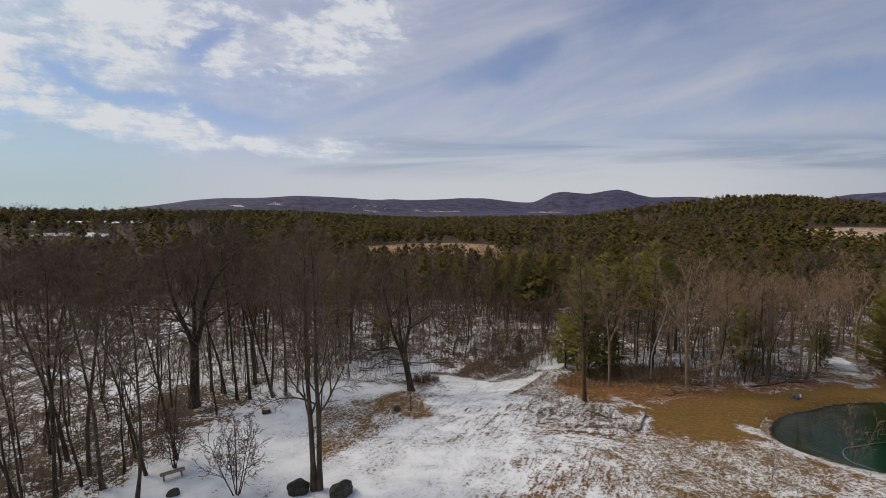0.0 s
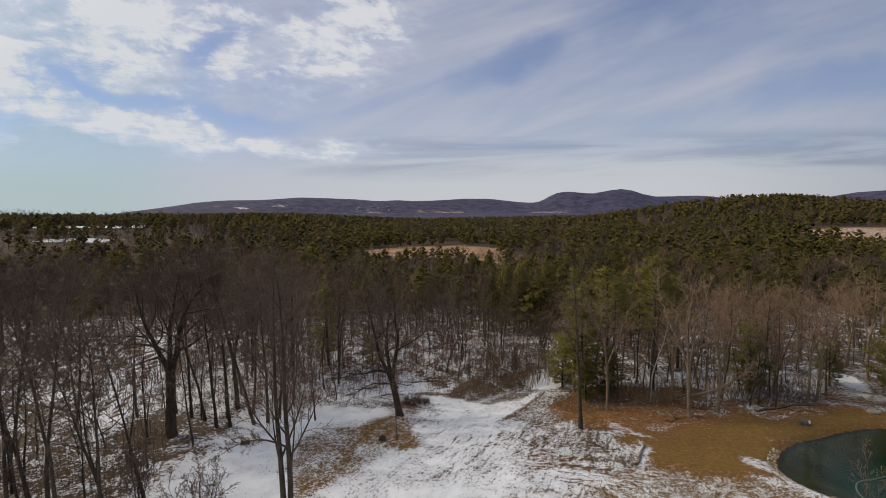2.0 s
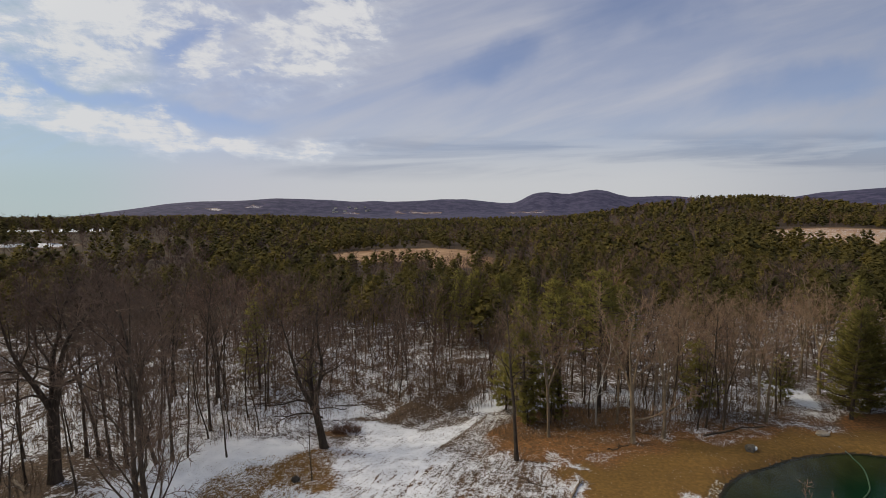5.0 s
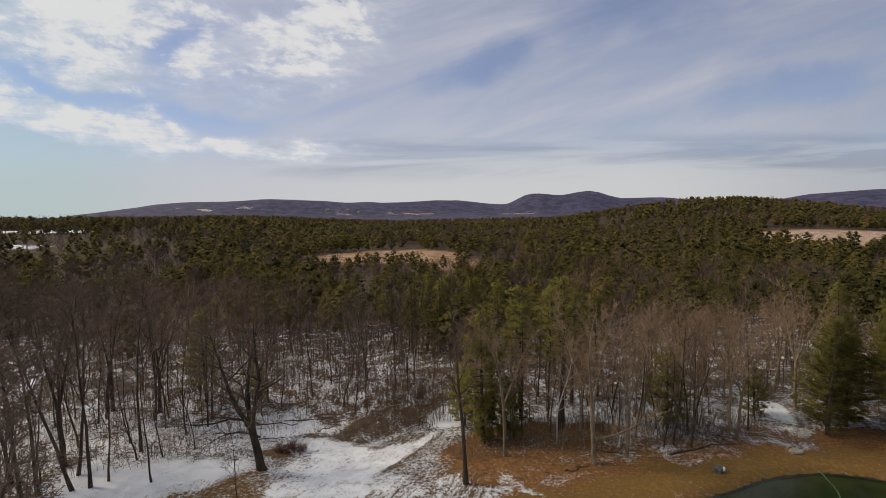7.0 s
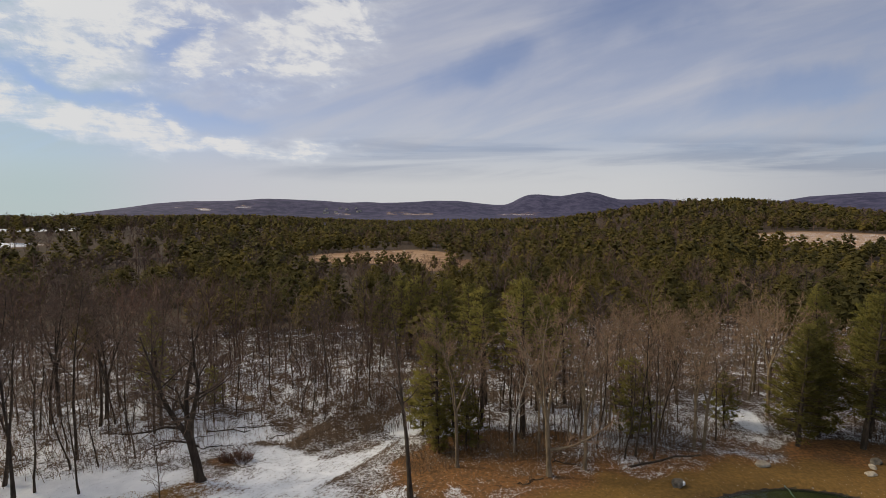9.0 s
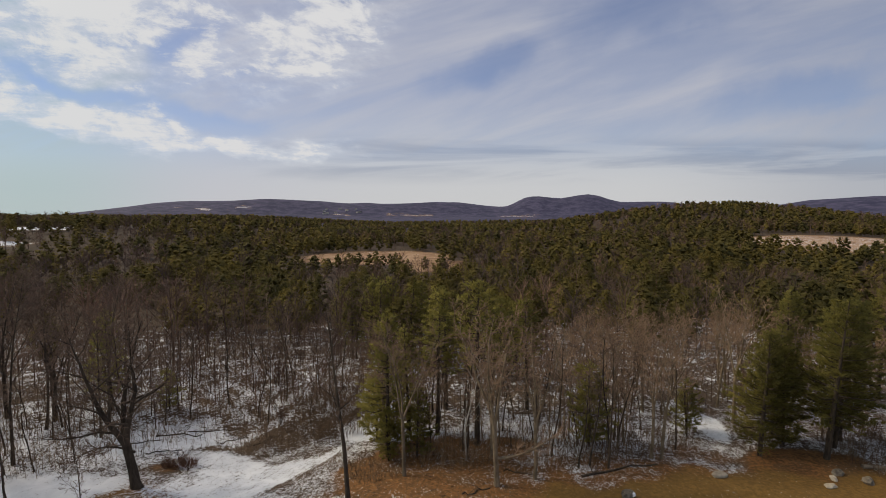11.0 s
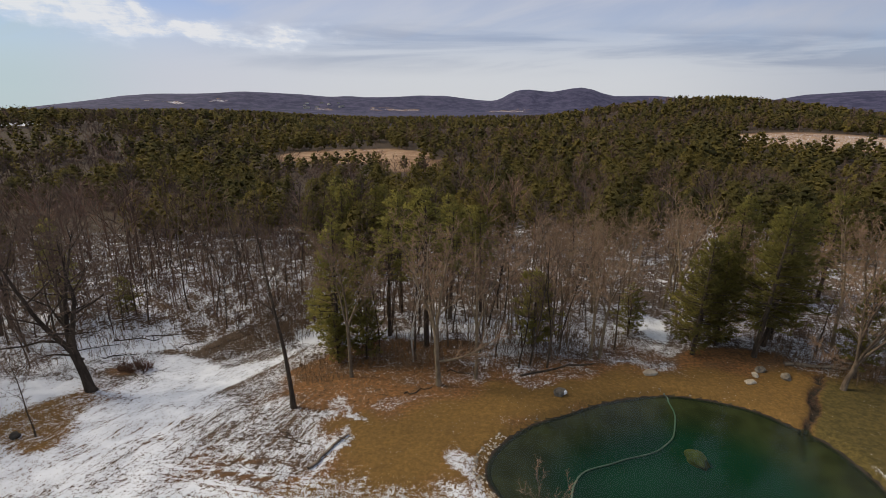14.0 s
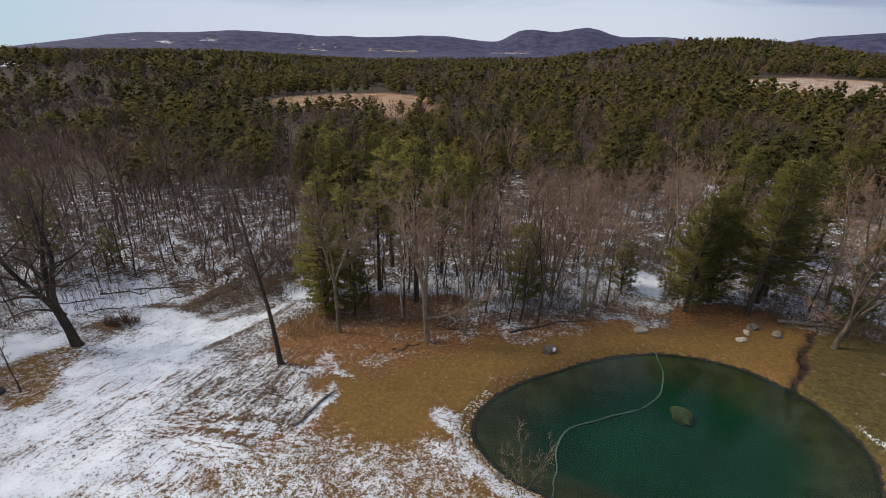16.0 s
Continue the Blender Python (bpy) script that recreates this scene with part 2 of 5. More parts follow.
melt = g.math("ADD", melt, g.math("MULTIPLY", g.math("MULTIPLY", g.math("SUBTRACT", ruts, 0.5), cover_rut), 0.80))
melt = g.math("ADD", melt, g.math("MULTIPLY", g.math("MULTIPLY", g.math("SUBTRACT", cross_ruts, 0.5), g.layer("rut_across")), 0.80))
melt = g.math("ADD", g.math("MULTIPLY", g.math("SUBTRACT", melt, 0.5), 1.9), 0.5)
lying = g.math("ADD", g.math("MULTIPLY", g.math("SUBTRACT", cover_snow, 0.5), 0.90), melt)
snow_mask = g.math("MULTIPLY", g.ramp(lying, 0.48, 0.54), g.math("SUBTRACT", 1.0, hill_mask))
snow_col = g.mix(g.ramp(patch, 0.35, 0.7), (0.56, 0.59, 0.64), (0.705, 0.73, 0.77))
snow_col = g.mix(g.math("MULTIPLY", g.ramp(grain, 0.55, 0.8), 0.25), snow_col, (0.55, 0.52, 0.48))
g.put(g.bsdf.inputs["Base Color"], g.mix(snow_mask, soil, snow_col))
relief = g.math("ADD", g.math("MULTIPLY", fine, 0.6), g.math("ADD", g.math("MULTIPLY", grain, 0.3), g.math("MULTIPLY", snow_mask, 0.35)))
g.put(g.bsdf.inputs["Normal"], g.add("ShaderNodeBump", {"Strength": 0.6, "Distance": 0.12, "Height": relief}).outputs[0])

WATER = bpy.data.materials.new("pond_water")
WATER.use_nodes = True
p = Nodes(WATER.node_tree)
ripple = p.noise(p.add("ShaderNodeTexCoord").outputs["Object"], 1.4, 4, 0.5)
bump = p.add("ShaderNodeBump", {"Strength": 0.06, "Distance": 0.05, "Height": ripple}).outputs[0]
clear = p.add("ShaderNodeBsdfTransparent", {0: (0.72, 0.93, 0.80)}).outputs[0]
gloss = p.add("ShaderNodeBsdfGlossy", {"Color": (0.85, 0.85, 0.85), "Roughness": 0.12, "Normal": bump}).outputs[0]
fres = p.add("ShaderNodeFresnel", {"IOR": 1.33, "Normal": bump}).outputs[0]
p.add("ShaderNodeOutputMaterial", {0: p.add("ShaderNodeMixShader", {0: fres, 1: clear, 2: gloss}).outputs[0]})

BED, b = material("pond_bed")
depth = b.math("MULTIPLY", b.add("ShaderNodeSeparateXYZ", {0: b.obj}).outputs[2], -1.0)
silt = b.mix(b.ramp(b.noise(b.obj, 0.5, 5), 0.35, 0.7), (0.044, 0.034, 0.014), (0.082, 0.062, 0.027))
algae = b.mix(b.ramp(b.noise(b.obj, 0.25, 4), 0.35, 0.7), (0.003, 0.036, 0.0185), (0.004, 0.047, 0.0255))
b.put(b.bsdf.inputs["Base Color"], b.mix(b.ramp(depth, 0.2, 1.7), silt, algae))

ICE_LINE = surface("pale_hose", (0.09, 0.12, 0.10), (0.24, 0.27, 0.23), 1.5, bump=0, vary=0, rough=0.5)
MOUND = surface("weedy_mound", (0.065, 0.062, 0.020), (0.150, 0.125, 0.042), 1.2, bump=0.3, vary=0)


# ---- terrain ----
def smooth(a, b, v):
    t = np.clip((v - a) / (b - a), 0.0, 1.0)
    return t * t * (3.0 - 2.0 * t)


def lattice(ix, iy, seed):
    h = (ix.astype(np.int64) * 374761393 + iy.astype(np.int64) * 668265263 + seed * 974634) & 0x7FFFFFFF
    h = ((h ^ (h >> 13)) * 1274126177) & 0x7FFFFFFF
    return ((h ^ (h >> 16)) & 0xFFFF) / 65535.0


def rough(x, y, size, seed=1):
    """Value noise, 0 to 1."""
    u, v = x / size, y / size
    i, j = np.floor(u), np.floor(v)
    fu, fv = u - i, v - j
    fu, fv = fu * fu * (3 - 2 * fu), fv * fv * (3 - 2 * fv)
    a, bb = lattice(i, j, seed), lattice(i + 1, j, seed)
    c, d = lattice(i, j + 1, seed), lattice(i + 1, j + 1, seed)
    return (a * (1 - fu) + bb * fu) * (1 - fv) + (c * (1 - fu) + d * fu) * fv


POND = (43.12, 33.2, 12.5, 8.85)


def pond_s(x, y):
    """1 on the shore, less over the water."""
    dx, dy = (x - POND[0]) / POND[2], (y - POND[1]) / POND[3]
    a = np.arctan2(dy, dx)
    return np.hypot(dx, dy) / (0.990 - 0.005 * np.cos(a) - 0.043 * np.sin(a) + 0.012 * np.cos(2 * a) - 0.025 * np.sin(2 * a)
                                  - 0.060 * np.cos(3 * a) + 0.022 * np.sin(3 * a) + 0.018 * np.cos(4 * a) - 0.008 * np.sin(4 * a) + 0.006 * np.sin(11 * a))


def hill(x, y, az, dist, top, wide, deep):
    """A rounded hill at an azimuth (degrees from +y) and a distance; wide across, deep along the view."""
    a = radians(az)
    across = (x - dist * math.sin(a)) * math.cos(a) - (y - dist * math.cos(a)) * math.sin(a)
    along = (x - dist * math.sin(a)) * math.sin(a) + (y - dist * math.cos(a)) * math.cos(a)
    return top * np.exp(-((across / wide) ** 2 + (along / deep) ** 2) ** 1.2)


def creek_d(x, y):
    """Distance from the inlet's course."""
    cx = 54.6 + 1.03 * (y - 35.6) + 0.3 * np.sin(y * 1.7)
    return np.where((y > 33.6) & (y < 42.5), 0.7 * np.abs(x - cx), 9.0)


def ground_z(x, y):
    x, y = np.asarray(x, float), np.asarray(y, float)
    z = 0.45 - 1.9 * np.exp(-(((x - 2) / 15.0) ** 2 + ((y - 57) / 11.0) ** 2))
    near = smooth(160, 80, np.hypot(x - 15, y - 40))
    z = z + near * (0.35 * (rough(x, y, 9, 3) - 0.5) + 0.16 * (rough(x, y, 2.6, 4) - 0.5) + 0.07 * (rough(x, y, 1.1, 5) - 0.5)) * smooth(1.0, 1.5, pond_s(x, y))
    z = z - 4.5 * smooth(72, 135, y) * smooth(1500, 900, y)
    far = smooth(90, 300, np.hypot(x, y))
    z = z + far * (3.0 * (rough(x, y, 170, 6) - 0.5) + 1.2 * (rough(x, y, 60, 7) - 0.5))
    z = z + 18 * smooth(150, 520, -0.66 * x + 0.75 * y) * smooth(20, 270, -x) * smooth(1500, 800, y)
    z = z + 33 * np.exp(-(((x - 430) / 205) ** 2 + ((y - 610) / 150) ** 2)) + 8 * np.exp(-(((x - 335) / 110) ** 2 + ((y - 345) / 110) ** 2))
    ridge = hill(x, y, -23, 2700, 50, 480, 430) + hill(x, y, -30, 2700, 14, 300, 380) + hill(x, y, -17, 2900, 57, 560, 420) + hill(x, y, -8, 2750, 52, 420, 400) + hill(x, y, 1.5, 3000, 70, 330, 420)
    ridge = ridge + hill(x, y, 9, 3100, 66, 360, 420) + hill(x, y, 15.6, 3000, 95, 140, 330) + hill(x, y, 20.9, 3000, 101, 180, 330) + hill(x, y, 27.5, 3200, 90, 420, 420)
    ridge = ridge + hill(x, y, 30, 3600, 40, 120, 330) + hill(x, y, 43, 3500, 84, 420, 420) + hill(x, y, 52, 3500, 62, 500, 420)
    z = z + ridge + smooth(1500, 2600, np.hypot(x, y)) * (14 * (rough(x, y, 240, 8) - 0.5) + 7 * (rough(x, y, 110, 9) - 0.5))
    s = pond_s(x, y)
    bank = smooth(0.985, 1.12, s)
    bed = -0.10 - 2.1 * smooth(1.0, 0.35, s)
    z = np.where(s < 1.12, bed * (1 - bank) + z * bank, z)
    return z - 0.40 * smooth(0.42, 0.12, creek_d(x, y))


def spread(lo, mid0, fine0, fine1, mid1, hi, step, growth):
    """Even steps in the middle, finer ones round the pond, growing ones outwards."""
    mid = np.concatenate([np.arange(mid0, fine0, step), np.arange(fine0, fine1, 0.34), np.arange(fine1, mid1, step)])
    out, s = [mid[-1]], step
    while out[-1] < hi:
        s *= growth
        out.append(out[-1] + s)
    back, s = [mid[0]], step
    while back[-1] > lo:
        s *= growth
        back.append(back[-1] - s)
    return np.concatenate([np.array(back[:0:-1]), mid, np.array(out[1:])])


gx = spread(-4600, -40, 28.0, 59.0, 68, 4600, 0.6, 1.06)
gy = spread(-900, 20, 23.0, 44.0, 72, 4700, 0.6, 1.048)
GX, GY = np.meshgrid(gx, gy)
GZ = ground_z(GX, GY)
snow = np.full(GX.shape, 0.435)
grass = np.full(GX.shape, 0.0)
rut = np.zeros(GX.shape)
rut_across = np.zeros(GX.shape)
hay = np.zeros(GX.shape)
# dark litter with painted tree shade, from the far woods onwards
shaded_needle_floor = smooth(85, 125, GY) + 0 * GX
wobble_x, wobble_y = 4.2 * (rough(GX, GY, 4.5, 21) - 0.5) + 1.8 * (rough(GX, GY, 1.6, 23) - 0.5), 4.2 * (rough(GX, GY, 4.5, 22) - 0.5) + 1.8 * (rough(GX, GY, 1.6, 24) - 0.5)


def lay(x, y, rx, ry, turn=0.0, s=None, gr=None, ru=None, rx2=None, hy=None, soft=0.45, wob=1.0):
    """Lays a patch of cover, an uneven oval."""
    c, n = math.cos(radians(turn)), math.sin(radians(turn))
    dx, dy = GX + wob * wobble_x - x, GY + wob * wobble_y - y
    r = np.hypot((dx * c + dy * n) / rx, (-dx * n + dy * c) / ry)
    m = smooth(1 + soft / 2, 1 - soft / 2, r)
    for layer, value in ((snow, s), (grass, gr), (rut, ru), (rut_across, rx2), (hay, hy), (shaded_needle_floor, 0.0 if gr is not None and gr > 0.3 else None)):
        if value is not None:
            layer += (value - layer) * m


dist = np.hypot(GX, GY)
snow -= 0.40 * smooth(100, 170, GY)
lay(-5, 5, 90, 28, s=0.72, gr=0.55)                 # open field, near part
lay(-8, 31, 17, 17, s=0.84, gr=0.3, ru=0.25)                 # white field
lay(3, 36, 13, 12, s=0.74, gr=0.10, ru=0.4)
lay(4.5, 39, 6.5, 5.0, 30, ru=1.0)
lay(8, 34, 9, 7, s=0.68, gr=0.06, ru=0.6)
lay(12.5, 34.6, 6.5, 3.0, -15, s=0.60, gr=0.1, ru=0.1, rx2=1.0)
lay(2, 27, 9, 5, s=0.80, ru=0.2)
lay(14, 26, 14, 4.5, s=0.56, gr=0.45, ru=0.8)
lay(14, 40, 5.5, 5.5, 20, s=0.50, gr=0.04, ru=0.7)  # churned rough ground
lay(11, 45, 4.5, 2.5, 40, s=0.52, gr=0.03)
lay(20, 28, 7, 7, s=0.47, gr=0.9, ru=0.1)
lay(26, 26, 8, 6, s=0.46, gr=0.9)
lay(-10, 39.5, 3.0, 6.6, -12, s=0.45, gr=0.85)      # bare grass below the old maple
lay(-4.5, 44, 3.6, 3.6, s=0.33, gr=0.8)
lay(26, 38, 7.0, 5.2, s=0.02, gr=1.0, ru=0)         # lawn round the pond
lay(38, 42.5, 16, 3.4, s=0.04, gr=1.0)
lay(59, 38, 11, 8, s=0.0, gr=0.95)
lay(60, 30, 7, 12, s=0.0, gr=0.95)
lay(22, 45.2, 10, 4.2, 5, s=0.17, gr=0.16)           # fallen leaves at the wood's edge
lay(17, 49.5, 2.5, 4.0, -15, s=0.08, gr=0.22)
lay(35, 46.3, 9, 1.9, s=0.33, gr=0.2)
lay(24.5, 42.8, 3.0, 0.5, 10, s=0.36, wob=0.9)
lay(19.4, 42.6, 0.7, 1.9, 25, s=0.54, wob=0.8)
lay(20.6, 40.6, 1.6, 0.5, -30, s=0.66, wob=0.5)
lay(18.8, 37.2, 0.6, 2.6, -35, s=0.66, wob=0.5)
lay(32, 53, 13, 5.0, s=0.64, gr=0.03)               # snow inside the wood
lay(23.5, 50.6, 8, 2.4, s=0.24, gr=0.2)
lay(43, 51.5, 6, 3.2, s=0.50, gr=0.03)
lay(46.5, 48.2, 4.0, 1.6, s=0.36, gr=0.08)
lay(51.2, 54.0, 1.35, 3.6, -8, s=0.90, gr=0.0, wob=0.5)       # white lane between the pines
lay(60, 70, 3.6, 1.6, s=0.15, gr=0.6)
lay(66, 60, 16, 16, s=0.40, gr=0.0)
lay(64, 47, 8, 3.5, s=0.50)
lay(56, 45.7, 6.0, 2.4, -8, s=0.0, gr=0.15, wob=0.5)  # needle mat below the pines
lay(-26, 57, 24, 9, s=0.56, gr=0.0)
lay(-36, 32, 11, 14, s=0.46, gr=0.0)
lay(-43, 66, 26, 2.2, 110, s=0.86, wob=0.4)          # lane through the wood, with two wheel ruts
lay(-42.3, 66, 25, 0.32, 110, s=0.15, wob=0.15)
lay(-43.9, 66, 25, 0.32, 110, s=0.15, wob=0.15)
lay(-30, 45, 4, 4, s=0.30)
lay(0, 72, 26, 14, s=0.50, gr=0.05)
lay(3, 61, 9, 2.4, 8, s=0.44, gr=0.05)              # brush
lay(-6, 58, 9, 2.6, 12, s=0.80, wob=0.9)
lay(-13, 46.5, 8, 3.6, 4, s=0.90, ru=0.1)
lay(3.5, 57.8, 6.0, 1.0, 18, s=0.32, gr=0.03, wob=1.2)      # brown bank
lay(-2.8, 52.4, 2.2, 1.0, s=0.22, gr=0.1, wob=0.4)
lay(0.5, 53.8, 3.4, 2.4, -20, s=0.76, ru=0.4, wob=1.0)       # white track
lay(5.5, 50.8, 6, 2.6, 25, s=0.76, ru=0.5, wob=1.1)
lay(4.6, 48.0, 4.6, 2.8, 25, s=0.78, ru=0.5, wob=1.0)
lay(11.0, 54.0, 3.6, 1.2, 50, s=0.68, ru=0.4, wob=0.9)
lay(14.6, 58.5, 2.2, 2.6, 30, s=0.9, wob=0.4)
lay(10.4, 50.6, 0.45, 5.6, -35, s=0.30, gr=0, wob=0.15)
lay(29.4, 32.2, 1.1, 4.6, 14, s=0.60, gr=0.6, wob=0.7)   # snow on the bank
lay(31.5, 28.0, 1.0, 3.4, 35, s=0.66, wob=0.6)
lay(56.2, 29.4, 0.30, 3.0, 4, s=0.42, wob=0.3)
lay(-1, 320, 48, 50, 0, s=0.22, gr=0.35, hy=0.9, soft=0.2)    # far clearing
lay(32, 262, 16, 30, -20, s=0.15, gr=0.4, hy=0.6, soft=0.3)
lay(-8, 366, 34, 5, s=0.42, soft=0.2)
lay(326, 312, 68, 56, -35, s=0.40, gr=0.7, hy=1.0, soft=0.2)  # far field
lay(192, 157, 24, 13, 40, s=0.30, gr=0.5, hy=0.8, soft=0.2)
lay(-285, 395, 42, 30, 30, s=0.9, gr=0.5, soft=0.2)
lay(-225, 300, 20, 9, 30, s=0.8, gr=0.5, soft=0.2)
mud = np.zeros(GX.shape)
lay(12.7, 35.4, 3.6, 0.16, -14, s=0.1, gr=0.1, wob=0.12)
lay(12.2, 37.0, 3.0, 0.14, -10, s=0.1, gr=0.1, wob=0.12)
shore = smooth(1.075, 1.045, pond_s(GX, GY))
snow -= shore * 0.9 * snow
grass += shore * (0.9 - grass) * 0.5
stream = smooth(0.40, 0.24, creek_d(GX, GY))
snow -= stream * snow
mud = np.maximum(mud, stream)
grass -= stream * grass
olive = smooth(-0.4, 0.8, GX - (54.6 + 1.03 * (GY - 35.6))) * smooth(46, 43, GY) * smooth(26, 30, GY) * smooth(80, 70, GX)
# share of the haze-blue hill colour, growing with distance
haze_share = smooth(700, 1300, dist)
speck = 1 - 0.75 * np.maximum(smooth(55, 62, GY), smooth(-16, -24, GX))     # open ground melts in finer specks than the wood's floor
snow *= 1 - haze_share
for az, d, wide, deep, tone in ((-17, 2460, 55, 30, 0.62), (-20.5, 2400, 110, 18, 0.58), (-7.5, 2400, 110, 45, 0.5), (1, 2450, 100, 22, 0.45),
                                (14, 2500, 110, 40, 0.5), (-26, 2450, 80, 16, 0.55), (-22, 2600, 40, 26, 0.55), (42, 3050, 120, 30, 0.42)):
    a = radians(az)
    across = (GX - d * math.sin(a)) * math.cos(a) - (GY - d * math.cos(a)) * math.sin(a)
    along = (GX - d * math.sin(a)) * math.sin(a) + (GY - d * math.cos(a)) * math.cos(a)
    m = smooth(1.2, 0.8, np.hypot(across / wide, along / deep) + 1.2 * (rough(GX, GY, 75, 31) - 0.5))
    snow += (tone - snow) * m
    hay += (0.8 - hay) * m
    shaded_needle_floor *= 1 - m
    haze_share *= 1 - 0.85 * m


def build(name, verts, tris, mat, smooth_shading=False, normals=None):
    """A mesh from arrays of places and triangles; normals: those of a rounded crown, for its leaves."""
    if normals is not None:
        v = np.asarray(verts)[tris]
        face = np.cross(v[:, 1] - v[:, 0], v[:, 2] - v[:, 0])
        away = (face * normals[tris[:, 0]]).sum(1) < 0
        tris = np.where(away[:, None], tris[:, ::-1], tris)
    me = bpy.data.meshes.new(name)
    verts, tris = np.ascontiguousarray(verts, np.float32), np.ascontiguousarray(tris, np.int32)
    k = tris.shape[1]
    me.vertices.add(len(verts)), me.loops.add(tris.size), me.polygons.add(len(tris))
    me.vertices.foreach_set("co", verts.ravel())
    me.loops.foreach_set("vertex_index", tris.ravel())
    me.polygons.foreach_set("loop_start", np.arange(0, tris.size, k, dtype=np.int32))
    me.polygons.foreach_set("use_smooth", np.full(len(tris), smooth_shading or normals is not None))
    me.materials.append(mat)
    me.update(calc_edges=True)
    me.validate()
    if normals is not None and len(me.vertices) == len(normals):
        me.normals_split_custom_set_from_vertices(normals.astype(np.float32))
    return me


ny, nx = GX.shape
idx = np.arange(nx * ny).reshape(ny, nx)
quads = np.stack([idx[:-1, :-1], idx[:-1, 1:], idx[1:, 1:], idx[1:, :-1]], -1).reshape(-1, 4)
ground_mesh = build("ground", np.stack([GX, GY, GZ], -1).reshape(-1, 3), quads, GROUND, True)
for key, layer in (("snow", snow), ("grass", grass), ("far", haze_share), ("rut", rut), ("speck", speck), ("hay", hay), ("rut_across", rut_across), ("mud", mud), ("needles", shaded_needle_floor), ("olive", olive)):
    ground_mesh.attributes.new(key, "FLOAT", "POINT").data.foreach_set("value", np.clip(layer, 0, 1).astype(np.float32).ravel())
ground_mesh.materials.append(BED)
centre_s = pond_s((GX[:-1, :-1] + GX[1:, 1:]) / 2, (GY[:-1, :-1] + GY[1:, 1:]) / 2)
ground_mesh.polygons.foreach_set("material_index", (centre_s < 1.022).astype(np.int32).ravel())
ground = tagged(new("ground", ground_mesh), "rolling ground of patchy snow, tawny grass and fallen leaves", "ground", kind="structure")


def gz(x, y):
    return float(ground_z(x, y))


# ---- pond ----
ang = np.linspace(0, 2 * np.pi, 160, endpoint=False)
shore_r = np.array([1.07 / float(pond_s(POND[0] + POND[2] * math.cos(a), POND[1] + POND[3] * math.sin(a))) for a in ang])
rings = [np.stack([POND[0] + POND[2] * shore_r * f * np.cos(ang), POND[1] + POND[3] * shore_r * f * np.sin(ang), np.zeros(160)], -1) for f in (1.0, 0.66, 0.33)]
wv = np.concatenate(rings + [np.array([[POND[0], POND[1], 0.0]])])
wt = []
for k in range(2):
    for i in range(160):
        j = (i + 1) % 160
        wt += [(k * 160 + i, k * 160 + j, (k + 1) * 160 + j), (k * 160 + i, (k + 1) * 160 + j, (k + 1) * 160 + i)]
wt += [(320 + i, 320 + (i + 1) % 160, 480) for i in range(160)]
tagged(new("pond_water", build("pond_water", wv, np.array(wt), WATER, True)), "still dark green pond water with a thin ice skin", "pond", kind="structure")


MUD = surface("wet_mud", (0.017, 0.013, 0.009), (0.052, 0.038, 0.026), 2.4, rough=0.75, bump=0.5, vary=0)
ang = np.linspace(0, 2 * np.pi, 520, endpoint=False)
unit_s = np.array([1.0 / float(pond_s(POND[0] + POND[2] * math.cos(a), POND[1] + POND[3] * math.sin(a))) for a in ang])
bands, nb = [], 6
for k in range(nb):
    edge = 0.985 + (0.046 + 0.016 * (rough(ang * 22, ang * 0, 1.0, 52) - 0.5) + 0.010 * (rough(ang * 60, ang * 0, 1.0, 53) - 0.5)) * k / (nb - 1)
    bx, by = POND[0] + POND[2] * unit_s * edge * np.cos(ang), POND[1] + POND[3] * unit_s * edge * np.sin(ang)
    bands.append(np.stack([bx, by, ground_z(bx, by) + (0.045 if 0 < k < nb - 1 else -0.05)], -1))
band_quads = [(k * 520 + i, k * 520 + (i + 1) % 520, (k + 1) * 520 + (i + 1) % 520, (k + 1) * 520 + i) for k in range(nb - 1) for i in range(520)]
tagged(new("pond_shore", build("pond_shore", np.concatenate(bands), np.array(band_quads), MUD, True)), "dark wet muddy rim round the pond", "shore", kind="structure")


# ---- shapes ----
class Geo:
    def __init__(self):
        self.v, self.t = [], []
        self.count = 0

    def add(self, verts, tris):
        self.v.append(np.asarray(verts, float).reshape(-1, 3))
        self.t.append(np.asarray(tris, int).reshape(-1, 3) + self.count)
        self.count += len(self.v[-1])

    def arrays(self):
        return np.concatenate(self.v), np.concatenate(self.t)

    def mesh(self, name, mat, smooth_shading=False):
        return build(name, *self.arrays(), mat, smooth_shading)


def unit(v):
    return v / (np.linalg.norm(v) + 1e-9)


def tube(geo, pts, rad, sides, point=False):
    """A tapered tube along pts; point: it ends in one tip."""
    pts = np.asarray(pts, float)
    d = unit(pts[-1] - pts[0])
    side = unit(np.cross(d, (0.3, 1, 0.2) if abs(d[2]) > 0.8 else (0, 0, 1)))
    up = np.cross(side, d)
    a = np.arange(sides) * 2 * np.pi / sides
    ring = np.outer(np.cos(a), side) + np.outer(np.sin(a), up)
    n = len(pts) - (1 if point else 0)
    verts = np.concatenate([pts[i] + ring * rad[i] for i in range(n)] + ([pts[-1:]] if point else []))
    tris = []
    for k in range(n - 1):
        for i in range(sides):
            j = (i + 1) % sides
            tris += [(k * sides + i, k * sides + j, (k + 1) * sides + j), (k * sides + i, (k + 1) * sides + j, (k + 1) * sides + i)]
    if point:
        tris += [((n - 1) * sides + i, (n - 1) * sides + (i + 1) % sides, n * sides) for i in range(sides)]
    geo.add(verts, tris)


